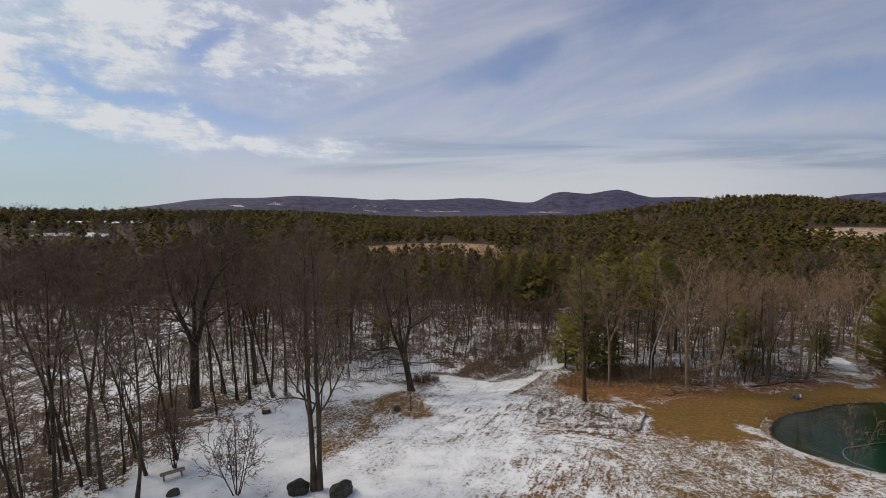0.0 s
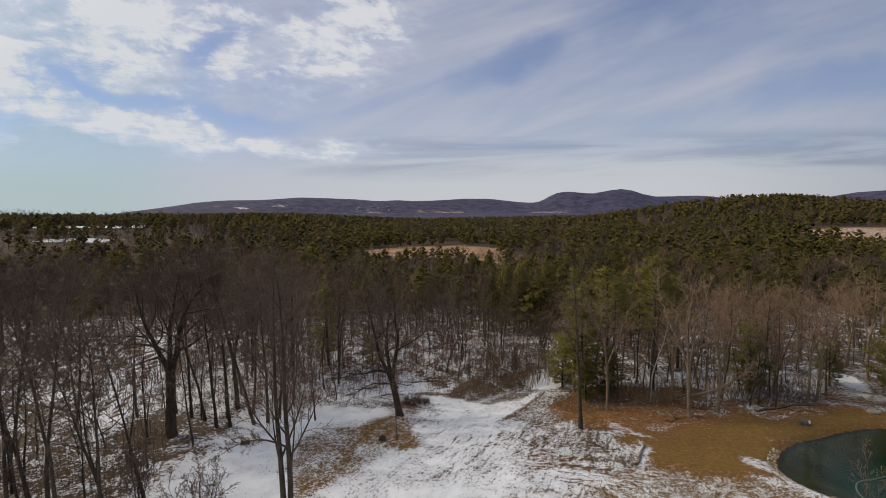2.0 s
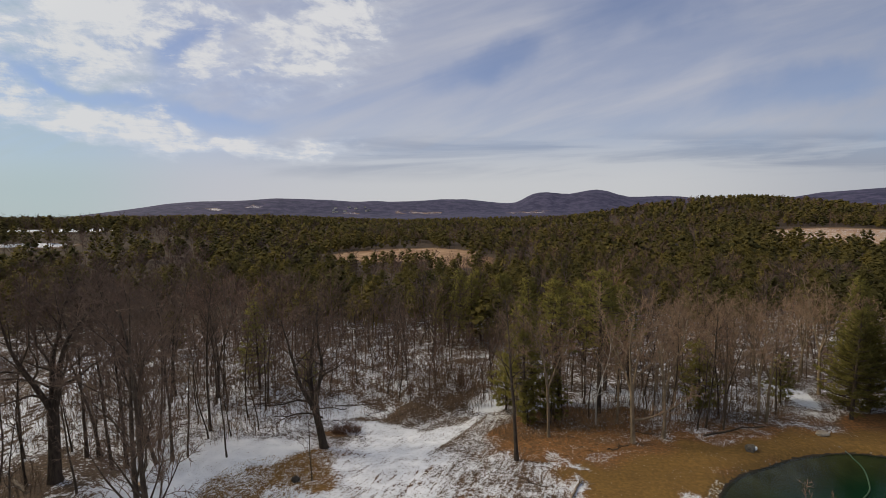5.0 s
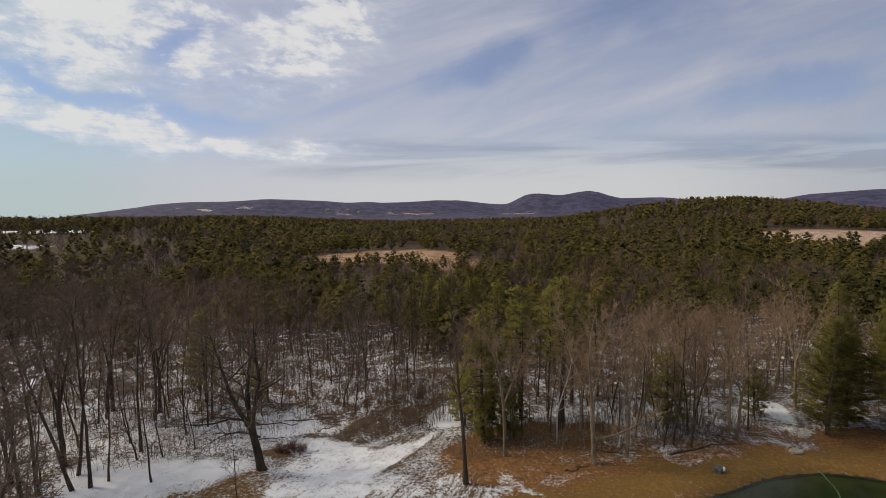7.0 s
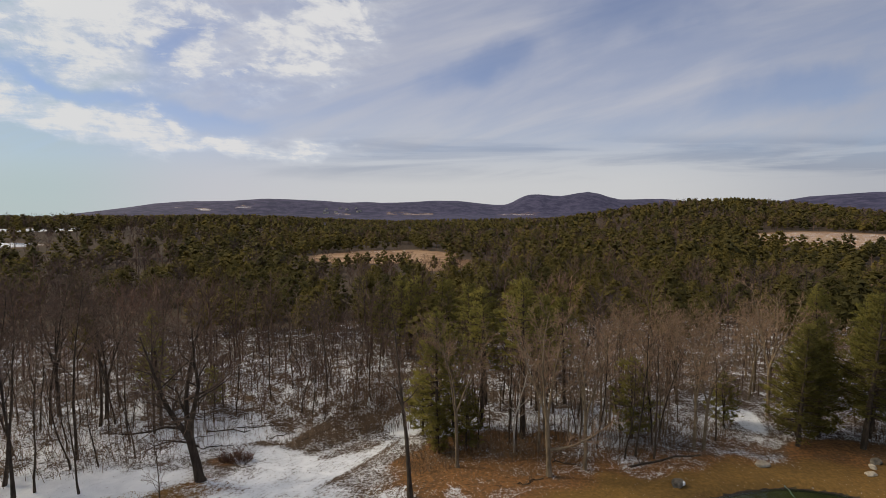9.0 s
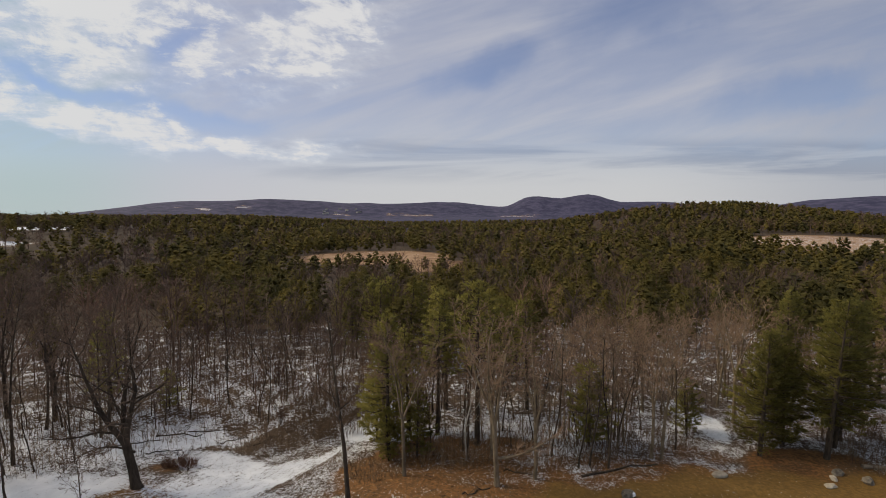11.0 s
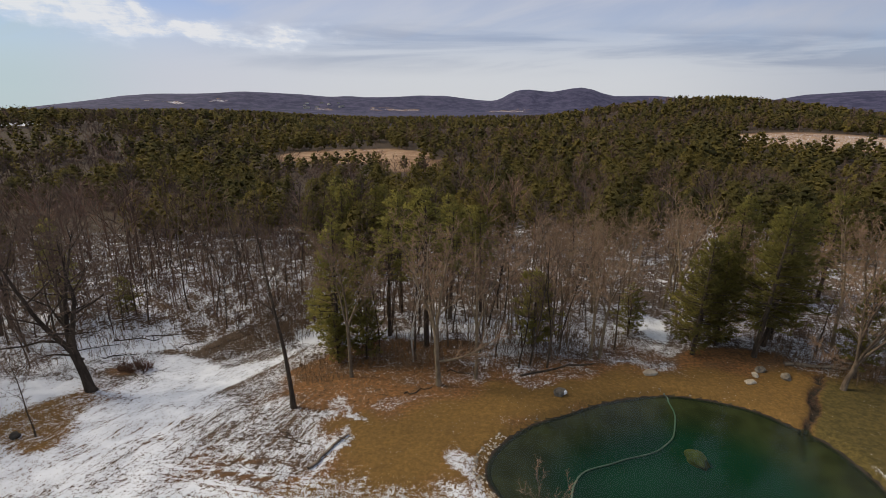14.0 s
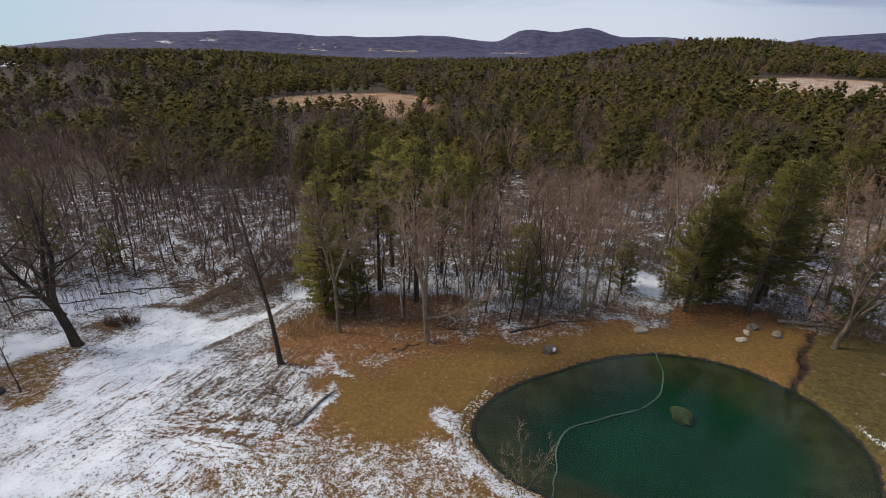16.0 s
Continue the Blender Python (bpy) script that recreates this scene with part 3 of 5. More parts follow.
def turned(d, angle, azimuth):
    """d bent by an angle towards an azimuth round it."""
    side = unit(np.cross(d, (0.31, 0.95, 0.1) if abs(d[2]) > 0.9 else (0, 0, 1)))
    up = np.cross(side, d)
    return unit(d * math.cos(angle) + (side * math.cos(azimuth) + up * math.sin(azimuth)) * math.sin(angle))


SEGS, SIDES = (9, 4, 3, 1, 1), (8, 4, 3, 3, 3)


def grow(wood, twigs, start, d, length, radius, level, style, rng):
    """One limb and all that branches from it."""
    if level == 4:      # a twig: one thin sliver
        side = unit(np.cross(d, rng.normal(0, 1, 3))) * radius
        twigs.add([start - side, start + side, np.asarray(start) + d * length], [(0, 1, 2)])
        return
    n = SEGS[level]
    pts, rad, step = [np.array(start, float)], [radius], length / n
    for i in range(n):
        d = unit(d + rng.normal(0, style["bend"][level], 3) + np.array([0, 0, style["lift"][level]]))
        pts.append(pts[-1] + d * step)
        rad.append(radius * (1 - (i + 1) / n * (0.86 if level == 0 else 0.8)))
    if level == 0:
        rad[0] *= 1.35
    tube(wood if level < 2 else twigs, pts, rad, SIDES[level], point=level > 1)
    if style["n"][level] == 0:
        return
    lo = style["from"][level]
    turn = rng.uniform(0, 6.28)
    for k in range(style["n"][level]):
        f = lo + (0.97 - lo) * (k + rng.uniform(0.1, 0.9)) / style["n"][level]
        i = min(int(f * n), n - 1)
        at = pts[i] + (pts[i + 1] - pts[i]) * (f * n - i)
        r = rad[i] + (rad[i + 1] - rad[i]) * (f * n - i)
        turn += 2.4 + rng.uniform(-0.5, 0.5)
        way = turned(unit(pts[i + 1] - pts[i]), radians(style["angle"][level] * rng.uniform(0.75, 1.25)), turn)
        if level == 0:
            grown = style["reach"] * length * (1.0 - 0.62 * ((f - lo) / (1 - lo)) ** 1.3) * rng.uniform(0.7, 1.15)
        else:
            grown = length * style["ratio"] * (1 - 0.45 * f) * rng.uniform(0.75, 1.3)
        grow(wood, twigs, at, way, grown, max(r * 0.52, style["thin"][level]), level + 1, style, rng)


def style(n, reach, angle=(48, 42, 42, 40), start=(0.38, 0.25, 0.2, 0.1), lift=(0.02, 0.10, 0.06, 0.03, 0), bend=(0.035, 0.11, 0.14, 0.16, 0.1),
          ratio=0.52, thin=(0.035, 0.022, 0.014, 0.011)):
    return {"n": n, "reach": reach, "angle": angle, "from": start, "lift": lift, "bend": bend, "ratio": ratio, "thin": thin}


def leafless(name, seed, height, radius, st, bark, twig, stems=((0, 0, 0, 1.0),), extra=None, fork=None):
    """A bare tree: an empty with its trunk and its crown. stems: foot offset, lean in x and share of the height;
    fork: the share of the height at which the trunk parts, into how many leaders, and how far they spread."""
    rng = np.random.default_rng(seed)
    wood, twigs = Geo(), Geo()
    for ox, oy, lean, share in stems:
        if fork:
            at, leaders, spread_by = fork
            pts = [np.array([ox + lean * height * at * f + rng.normal(0, 0.03), oy + rng.normal(0, 0.03), -0.25 + (height * at + 0.25) * f]) for f in (0, 0.12, 0.4, 0.7, 1.0)]
            tube(wood, pts, [radius * k for k in (1.45, 1.08, 0.95, 0.88, 0.86)], 9)
            turn = rng.uniform(0, 6.28)
            for k in range(leaders):
                turn += 6.283 / leaders + rng.uniform(-0.5, 0.5)
                way = turned(unit(np.array([lean, 0.0, 1.0])), radians(spread_by * rng.uniform(0.5, 1.25)), turn)
                grow(wood, twigs, pts[-1] - np.array([0, 0, 0.12]), way, height * (1 - at) * rng.uniform(0.86, 1.05), radius * rng.uniform(0.5, 0.66), 0, st, rng)
            continue
        grow(wood, twigs, (ox, oy, -0.25), unit(np.array([lean, 0.0, 1.0])), height * share, radius * (0.6 + 0.4 * share), 0, st, rng)
    if extra:
        extra(wood, twigs, rng)
    thing = new(name)
    part("trunk", wood.mesh("trunk", bark, True), thing)
    part("crown", twigs.mesh("crown", twig), thing)
    return thing


def part(name, mesh, parent, label=""):
    ob = new(name, mesh)
    ob.parent = parent
    return tagged(ob, label)


def pine(name, seed, height, spread_r, clear_h, needle=None, whorl=0.55):
    """A white pine: trunk, limbs in whorls, and tufts of needles on the limbs."""
    rng = np.random.default_rng(seed)
    wood, tuft = Geo(), Geo()
    lean = rng.normal(0, 0.02, 2)
    hs = np.linspace(-0.25, height, 9)
    tube(wood, [(lean[0] * h, lean[1] * h, h) for h in hs], [0.018 * height * (1 - 0.93 * max(h, 0) / height) + 0.01 for h in hs], 7)
    h, az = clear_h, rng.uniform(0, 6)
    lop = rng.uniform(0.75, 1.25, 8)
    while h < height - 0.3:
        u = (h - clear_h) / (height - clear_h)
        for k in range(int(rng.integers(4, 7))):
            az += 2.39996 * 0.5 + rng.uniform(0, 0.8)
            reach = spread_r * (1 - u) ** 0.75 * min(1.0, 0.55 + 2.2 * u) * rng.uniform(0.6, 1.15) * lop[int(az / 0.785) % 8] + 0.35
            rise = 0.05 + 0.55 * u + rng.uniform(-0.1, 0.15)
            d = unit(np.array([math.cos(az), math.sin(az), rise]))
            root = np.array([lean[0] * h, lean[1] * h, h + rng.uniform(-0.2, 0.2)])
            tip = root + d * reach + np.array([0, 0, 0.08 * reach])
            tube(wood, [root, root + d * reach * 0.55 - np.array([0, 0, 0.05 * reach]), tip], [0.014 + 0.012 * reach, 0.012 + 0.007 * reach, 0.008], 3)
            count = max(3, int(reach / 0.34))
            for j in range(count):
                f = 1.0 - 0.85 * j / count * rng.uniform(0.8, 1.0)
                c = root + (tip - root) * f + rng.normal(0, 1, 3) * np.array([0.26, 0.26, 0.10])
                spray(tuft, c, d, rng.uniform(0.34, 0.60), 15, rng, 0.085, 6)
        h += whorl * rng.uniform(0.75, 1.2)
    spray(tuft, np.array([lean[0] * height, lean[1] * height, height]), np.array([0, 0, 1.0]), 0.7, 12, rng, 0.06)
    thing = new(name)
    part("trunk", wood.mesh("trunk", BARK_DARK, True), thing)
    v, t = tuft.arrays()
    part("crown", build("crown", v, t, needle or NEEDLE, normals=rounded(v, height, clear_h)), thing)
    return thing


def rounded(v, height, low, uneven=0.35):
    """Normals that point out of a cone-shaped crown, a little uneven."""
    r = np.random.default_rng(7)
    n = np.stack([v[:, 0], v[:, 1], 0.55 * np.hypot(v[:, 0], v[:, 1]) + 0.6], -1) + r.normal(0, uneven, v.shape) * (0.4 + np.hypot(v[:, 0], v[:, 1]))[:, None]
    return n / np.linalg.norm(n, axis=1, keepdims=True)


def spray(geo, at, d, size, n, rng, slim=0.095, fan=0):
    """A tuft of n narrow blades round a direction, pointed at the tip; of those, fan are pointed at the root."""
    way = d * 0.75 + rng.normal(0, 0.55, (n, 3)) * np.array([1, 1, 0.55]) + np.array([0, 0, 0.22])
    way /= np.linalg.norm(way, axis=1, keepdims=True)
    wide = np.cross(way, rng.normal(0, 1, (n, 3)))
    wide *= size * slim / (np.linalg.norm(wide, axis=1, keepdims=True) + 1e-6)
    root = at + way * size * rng.uniform(-0.25, 0.2, (n, 1))
    tip = root + way * size
    root[:fan], tip[:fan] = tip[:fan].copy(), root[:fan].copy()
    geo.add(np.stack([root + wide, root - wide, tip], 1), np.arange(3 * n).reshape(n, 3))


def put_at(thing, x, y, turn=0.0, scale=1.0, tall=1.0, sink=0.0, lean=2.5):
    """Stands a copy of a thing on the ground."""
    m = Matrix.LocRotScale((x, y, gz(x, y) - sink), Euler((radians(random.uniform(-lean, lean)), radians(random.uniform(-lean, lean)), radians(turn))), (scale, scale, scale * tall))
    return copy_thing(thing, m)


# ---- kinds of trees ----
NARROW = style((13, 5, 4, 13), 0.34, start=(0.42, 0.25, 0.2, 0.1), angle=(42, 42, 44, 40), bend=(0.05, 0.14, 0.17, 0.16, 0.1), thin=(0.034, 0.022, 0.018, 0.019))
BROAD = style((11, 6, 5, 8), 0.48, start=(0.30, 0.22, 0.2, 0.1), angle=(46, 42, 44, 40), lift=(0.02, 0.11, 0.05, 0.02, 0), thin=(0.034, 0.022, 0.018, 0.019))
LIGHT = style((10, 3, 3, 7), 0.32, start=(0.26, 0.25, 0.2, 0.1), angle=(46, 42, 44, 40), bend=(0.11, 0.18, 0.18, 0.16, 0.1), thin=(0.026, 0.019, 0.018, 0.020))
LEADER = style((8, 5, 4, 7), 0.46, start=(0.12, 0.2, 0.2, 0.1), angle=(40, 36, 40, 40), lift=(0.035, 0.10, 0.06, 0.03, 0), bend=(0.06, 0.13, 0.16, 0.16, 0.1), thin=(0.032, 0.022, 0.017, 0.017))
GNARLED = style((9, 6, 5, 9), 0.56, start=(0.10, 0.2, 0.2, 0.1), angle=(52, 44, 46, 42), lift=(0.03, 0.05, 0.02, 0.0, 0), bend=(0.09, 0.18, 0.2, 0.16, 0.1), thin=(0.045, 0.030, 0.021, 0.019))
POLE = style((10, 4, 3, 8), 0.28, start=(0.30, 0.25, 0.2, 0.1), angle=(44, 42, 44, 40), bend=(0.06, 0.15, 0.17, 0.16, 0.1), thin=(0.03, 0.02, 0.017, 0.018))
BUSHY = style((6, 4, 3, 4), 0.42, start=(0.15, 0.2, 0.2, 0.1), angle=(34, 36, 38, 40), thin=(0.018, 0.013, 0.010, 0.009))


def low_limb(side, height, reach, radius, droop):
    """A long low branch that leaves the trunk to one side."""
    def make(wood, twigs, rng):
        pts = [np.array([0, 0, height])]
        for i in range(7):
            f = i / 6
            pts.append(pts[-1] + np.array([side * reach / 7, -0.08, reach / 7 * (0.15 + 0.75 * f if droop > 0 else 0.55 - 1.25 * f)]))
        tube(wood, pts, [radius * (1 - 0.8 * i / 7) for i in range(8)], 5)
        for i in range(2, 8):
            for _ in range(3):
                grow(wood, twigs, pts[i], turned(unit(pts[i] - pts[i - 1]), rng.uniform(0.4, 0.9), rng.uniform(0, 6.28)), reach * 0.28, radius * 0.28, 2, BROAD, rng)
    return make


narrow = [leafless("leafless_tree", 11 + i, 17.5, 0.155, NARROW, BARK_DARK, TWIG_DARK) for i in range(3)]
broad = [leafless("leafless_tree", 21 + i, 17.0, 0.26, LEADER, BARK_DARK, TWIG_DARK, fork=(0.34, 3, 18)) for i in range(2)]
upswept = [leafless("leafless_tree", 31 + i, 14.5, 0.17, LEADER, BARK_PALE, TWIG_PALE, fork=(0.36, 3, 17)) for i in range(3)]
pole = [leafless("young_tree", 41 + i, 12.0, 0.10, POLE, BARK_DARK, TWIG_DARK) for i in range(3)]
pole_pale = [leafless("young_tree", 51 + i, 11.0, 0.09, POLE, BARK_PALE, TWIG_PALE) for i in range(2)]
light = [leafless("young_tree", 45 + i, 12.5, 0.088, LIGHT, BARK_DARK, TWIG_DARK) for i in range(3)]
light_pale = [leafless("young_tree", 48 + i, 12.5, 0.09, LIGHT, BARK_PALE, TWIG_PALE) for i in range(2)]
birch = [leafless("birch_tree", 61, 11.5, 0.10, POLE, BARK_BIRCH, TWIG_PALE)]
shrub = [leafless("shrub", 71 + i, 5.5, 0.045, style((9, 5, 4, 6), 0.42, start=(0.15, 0.2, 0.2, 0.1), angle=(36, 38, 40, 40), lift=(0.02, 0.02, -0.02, -0.03, 0), thin=(0.022, 0.018, 0.016, 0.015)), BARK_DARK, TWIG_DARK, stems=((0, 0, 0.05, 1), (0.1, 0.05, 0.4, 0.9), (-0.1, 0, -0.35, 0.9), (0, 0.1, -0.1, 0.8), (0.05, -0.1, 0.2, 0.85))) for i in range(1)]
shrub_red = [leafless("shrub", 75, 3.0, 0.03, BUSHY, BARK_DARK, TWIG_RED, stems=((0, 0, 0.1, 1), (0.1, 0.05, 0.6, 0.9), (-0.1, 0, -0.5, 0.9), (0, 0.1, -0.2, 0.8)))]
shrub_pale = [leafless("shrub", 77, 4.6, 0.024, style((8, 4, 3, 3), 0.34, start=(0.15, 0.2, 0.2, 0.1), angle=(30, 34, 38, 40), thin=(0.010, 0.007, 0.006, 0.005)), BARK_MID, TWIG_PALE, stems=((0, 0, 0.02, 1), (0.1, 0.05, 0.25, 0.9), (-0.1, 0, -0.2, 0.8)))]
sapling = [leafless("sapling", 81, 2.8, 0.022, BUSHY, BARK_DARK, TWIG_RED)]
twin = leafless("twin_trunk_tree", 91, 19.5, 0.23, style((13, 7, 6, 10), 0.34, start=(0.24, 0.22, 0.2, 0.1), angle=(38, 40, 42, 40), thin=(0.04, 0.028, 0.019, 0.015)), BARK_DARK, TWIG_DARK, stems=((-0.20, 0, -0.035, 0.97), (0.18, 0.05, 0.03, 1.0)), extra=low_limb(-1, 6.6, 4.2, 0.08, -1))
old_maple = leafless("old_maple_tree", 96, 15.5, 0.40, GNARLED, BARK_DARK, TWIG_DARK, stems=((0, 0, -0.17, 1.0),), extra=low_limb(-1, 3.2, 5.0, 0.12, -1), fork=(0.27, 3, 26))
thick_tree = leafless("leafless_tree", 94, 18.5, 0.50, GNARLED, BARK_DARK, TWIG_DARK, fork=(0.36, 3, 20))
edge_tree = leafless("leafless_tree", 97, 16.4, 0.21, style((15, 5, 4, 8), 0.19, start=(0.42, 0.25, 0.2, 0.1), angle=(50, 42, 42, 40)), BARK_DARK, TWIG_DARK)
limb_tree = leafless("leafless_tree", 98, 15.3, 0.23, LEADER, BARK_PALE, TWIG_PALE, stems=((0, 0, -0.03, 1.0),), extra=low_limb(1, 2.4, 5.2, 0.15, 1), fork=(0.34, 3, 16))
pond_tree = leafless("pond_side_tree", 99, 15.5, 0.22, LEADER, BARK_MID, TWIG_PALE, stems=((0, 0, 0.20, 1.0),), extra=low_limb(-1, 2.6, 4.2, 0.09, 1), fork=(0.18, 6, 30))
pines = [pine("pine_tree", 101, 16.5, 5.0, 1.3, whorl=0.72), pine("pine_tree", 102, 16.5, 3.5, 2.6, whorl=0.7), pine("pine_tree", 103, 16.0, 4.4, 4.0, whorl=0.75), pine("pine_tree", 104, 16.5, 3.7, 8.2, whorl=0.75)]
young_pine = [pine("young_pine", 105, 7.0, 1.9, 0.7, whorl=0.45)]
TEMPLATES = narrow + broad + upswept + pole + pole_pale + light + light_pale + birch + shrub + shrub_red + shrub_pale + sapling + [twin, old_maple, thick_tree, edge_tree, limb_tree, pond_tree] + pines + young_pine

# ---- trees one can single out ----
EDGE, WOOD, GROVE = "trees at the edge of the field", "leafless trees of the wood", "pines by the pond"


def stand(thing, x, y, turn, scale, label, category="tree", group="", tall=1.0):
    return tagged(put_at(thing, x, y, turn, scale, tall, lean=5.0 if group == WOOD else 2.5), label, category, group)


stand(twin, -10.4, 27.5, 0, 1.0, "tall dark leafless tree with two trunks, boulders at its foot", group=EDGE)
stand(old_maple, -4.2, 48.4, 0, 1.0, "old leaning maple with a thick dark forked trunk, bare", group=EDGE)
stand(edge_tree, 14.7, 43.0, 20, 1.0, "tall straight bare tree on the patchy snow", group=EDGE)
stand(limb_tree, 27.0, 45.0, -8, 1.0, "pale bare tree with one long low limb at the lawn's edge", group=EDGE)
stand(upswept[1], 30.5, 45.6, 60, 0.98, "pale bare tree with upswept limbs at the lawn's edge", group=EDGE)
stand(upswept[0], 19.1, 47.4, 200, 0.98, "pale bare tree among fallen leaves below the pines", group=EDGE)
stand(birch[0], 24.9, 49.4, 0, 0.95, "slender white-barked birch, bare", group=EDGE)
stand(upswept[2], 42.3, 48.0, 140, 0.86, "pale bare tree, one of a close pair", group=EDGE)
stand(upswept[0], 43.2, 47.9, 20, 0.88, "pale bare tree, one of a close pair", group=EDGE)
stand(pond_tree, 62.0, 40.3, 0, 1.0, "many-stemmed pale bare tree leaning beside the inlet", group=EDGE)
for x, y, t, k in ((34.8, 46.8, 10, 0.80), (36.0, 47.2, 100, 0.98), (37.5, 46.6, 200, 0.95), (38.6, 49.0, 300, 1.0), (40.0, 50.2, 30, 0.9), (33.0, 49.0, 70, 0.95)):
    stand(pole[int(t) % 3], x, y, t, k, "slim dark young tree at the wood's edge", group=WOOD)
for x, y, t, k in ((39.3, 51.0, 0, 0.98), (40.2, 51.6, 80, 1.05), (41.0, 51.2, 160, 0.95), (31.8, 50.5, 50, 1.0), (28.6, 52.0, 120, 1.05), (35.4, 52.5, 10, 1.05)):
    stand(pole_pale[int(t) % 2], x, y, t, k, "slim pale-barked young tree over snow", group=WOOD)
for x, y, t, k in ((44.0, 60.0, 15, 0.85), (46.8, 58.4, 95, 0.82), (45.6, 63.2, 170, 0.9), (48.6, 61.8, 240, 0.84), (42.0, 62.6, 310, 0.86), (49.6, 65.4, 60, 0.9), (44.4, 66.0, 130, 0.9), (39.5, 59.0, 200, 0.85), (52.6, 62.2, 280, 0.78), (56.0, 58.6, 35, 0.85), (58.8, 61.4, 110, 0.9), (55.2, 66.0, 190, 0.9), (61.5, 66.4, 260, 0.92), (65.6, 68.0, 320, 0.9), (59.4, 71.5, 75, 0.95), (51.5, 69.0, 145, 0.95), (47.0, 70.5, 215, 0.9), (67.5, 62.4, 290, 0.88)):
    stand(upswept[int(t) % 3], x, y, t, k * (0.96 - 0.020 * (y - 58)), "pale bare tree with a dense twiggy crown in the wood", group=WOOD)
stand(thick_tree, -26.9, 43.0, 40, 1.0, "thick-trunked dark leafless tree at the field's corner", group=EDGE)
for x, y, t, k in ((-27.1, 47.4, 0, 1.0), (-23.2, 44.9, 70, 1.05), (-21.8, 44.9, 150, 1.05), (-19.5, 45.6, 260, 1.05), (-18.2, 45.9, 30, 1.0), (-20.6, 48.0, 110, 0.98),
                   (-25.2, 46.6, 200, 0.98), (-17.2, 52.0, 300, 0.98), (-25.4, 60.3, 20, 1.0), (-19.5, 59.3, 140, 0.95), (-13.4, 60.0, 240, 0.95)):
    stand(narrow[int(t) % 3], x, y, t, k, "tall dark leafless tree over snow", group=WOOD)
for x, y, t, k in ((-28.8, 30.2, 10, 1.05), (-26.4, 28.1, 80, 1.0), (-23.0, 26.7, 160, 0.92), (-32.1, 32.4, 220, 1.05), (-36.4, 35.4, 300, 1.05), (-29.0, 27.1, 45, 1.0), (-38.0, 45.1, 130, 0.98), (-24.1, 29.7, 250, 0.8)):
    stand(narrow[int(t + 1) % 3], x, y, t, k, "dark leafless tree of the thicket beside the field", group=WOOD)
stand(pole[1], -6.2, 63.2, 40, 0.9, "slim dark young tree over snow", group=WOOD)

stand(pines[0], 52.8, 47.7, 0, 0.72, "full green pine with low branches beside the pond lawn", "pine", GROVE)
stand(pines[0], 54.4, 49.6, 130, 0.68, "full green pine with low branches beside the pond lawn", "pine", GROVE)
stand(pines[2], 58.3, 46.3, 60, 0.93, "tall green pine with a bare lower trunk", "pine", GROVE)
stand(pines[1], 60.8, 48.2, 200, 0.90, "tall green pine with a bare lower trunk", "pine", GROVE)
stand(pines[2], 57.0, 51.5, 310, 0.72, "tall green pine with a bare lower trunk", "pine", GROVE)
stand(pines[1], 62.8, 49.6, 20, 0.82, "tall green pine with a bare lower trunk", "pine", GROVE)
stand(pines[0], 56.2, 49.0, 250, 0.60, "full green pine with low branches beside the pond lawn", "pine", GROVE)
for kind, x, y, t, k in ((2, 66.5, 60.5, 160, 0.78), (2, 72.0, 58.0, 300, 0.80), (2, 78.0, 60.0, 80, 0.85), (1, 70.5, 64.0, 130, 0.80)):
    stand(pines[kind], x, y, t, k, "green pine standing in the wood behind the pond", "pine", GROVE)
FAR_CLUMP = "pines behind the sparse wood"
for kind, x, y, t, k in ((1, 10.6, 82.6, 0, 0.70), (0, 13.2, 84.6, 90, 0.74), (1, 15.2, 81.4, 150, 0.76), (0, 17.4, 84.8, 230, 0.78), (1, 19.6, 82.2, 300, 0.76), (0, 21.6, 86.0, 40, 0.74), (1, 14.6, 88.5, 120, 0.80)):
    stand(pines[kind], x, y, t, k, "dark green pine behind the sparse leafless wood", "pine", FAR_CLUMP)
stand(pines[1], -15.7, 64.3, 30, 0.72, "lone olive-green pine among dark leafless trees", "pine", FAR_CLUMP)
CLUMP = "pines of the clump behind the bare trees"
for kind, x, y, t, k in ((1, 17.5, 51.6, 0, 0.84), (1, 19.6, 56.0, 100, 0.70), (3, 22.6, 55.4, 220, 0.80), (3, 26.4, 52.4, 40, 1.0), (3, 29.6, 58.4, 160, 0.82), (3, 24.0, 61.0, 280, 0.85), (3, 33.5, 60.0, 10, 0.78)):
    stand(pines[kind], x, y, t, k, "yellow-green pine rising behind the bare trees", "pine", CLUMP)
for x, y, t, k in ((20.3, 50.6, 0, 0.85), (17.6, 50.4, 90, 0.7), (37.2, 50.4, 30, 1.15), (48.4, 52.4, 200, 0.8), (-9.4, 65.0, 60, 0.7), (16.2, 55.6, 10, 1.0)):
    stand(young_pine[0], x, y, t, k, "young green pine below the taller trees", "pine", "young pines in the wood")
stand(shrub[0], -15.9, 26.6, 20, 1.08, "bare many-stemmed shrub standing in snow", "shrub")
stand(shrub[0], -22.4, 30.6, 140, 1.0, "bare many-stemmed shrub beside the thicket", "shrub")
stand(shrub_pale[0], 31.3, 28.6, 0, 1.15, "pale bare bush on the pond bank", "shrub")
stand(sapling[0], 23.1, 26.4, 0, 1.0, "thin bare sapling in patchy snow", "sapling")
stand(pole[2], -4.0, 41.2, 0, 0.62, "thin crooked bare tree in the dry grass", "tree")
stand(shrub_red[0], -3.6, 52.4, 0, 0.9, "low reddish brush heap over snow", "shrub", tall=0.55)
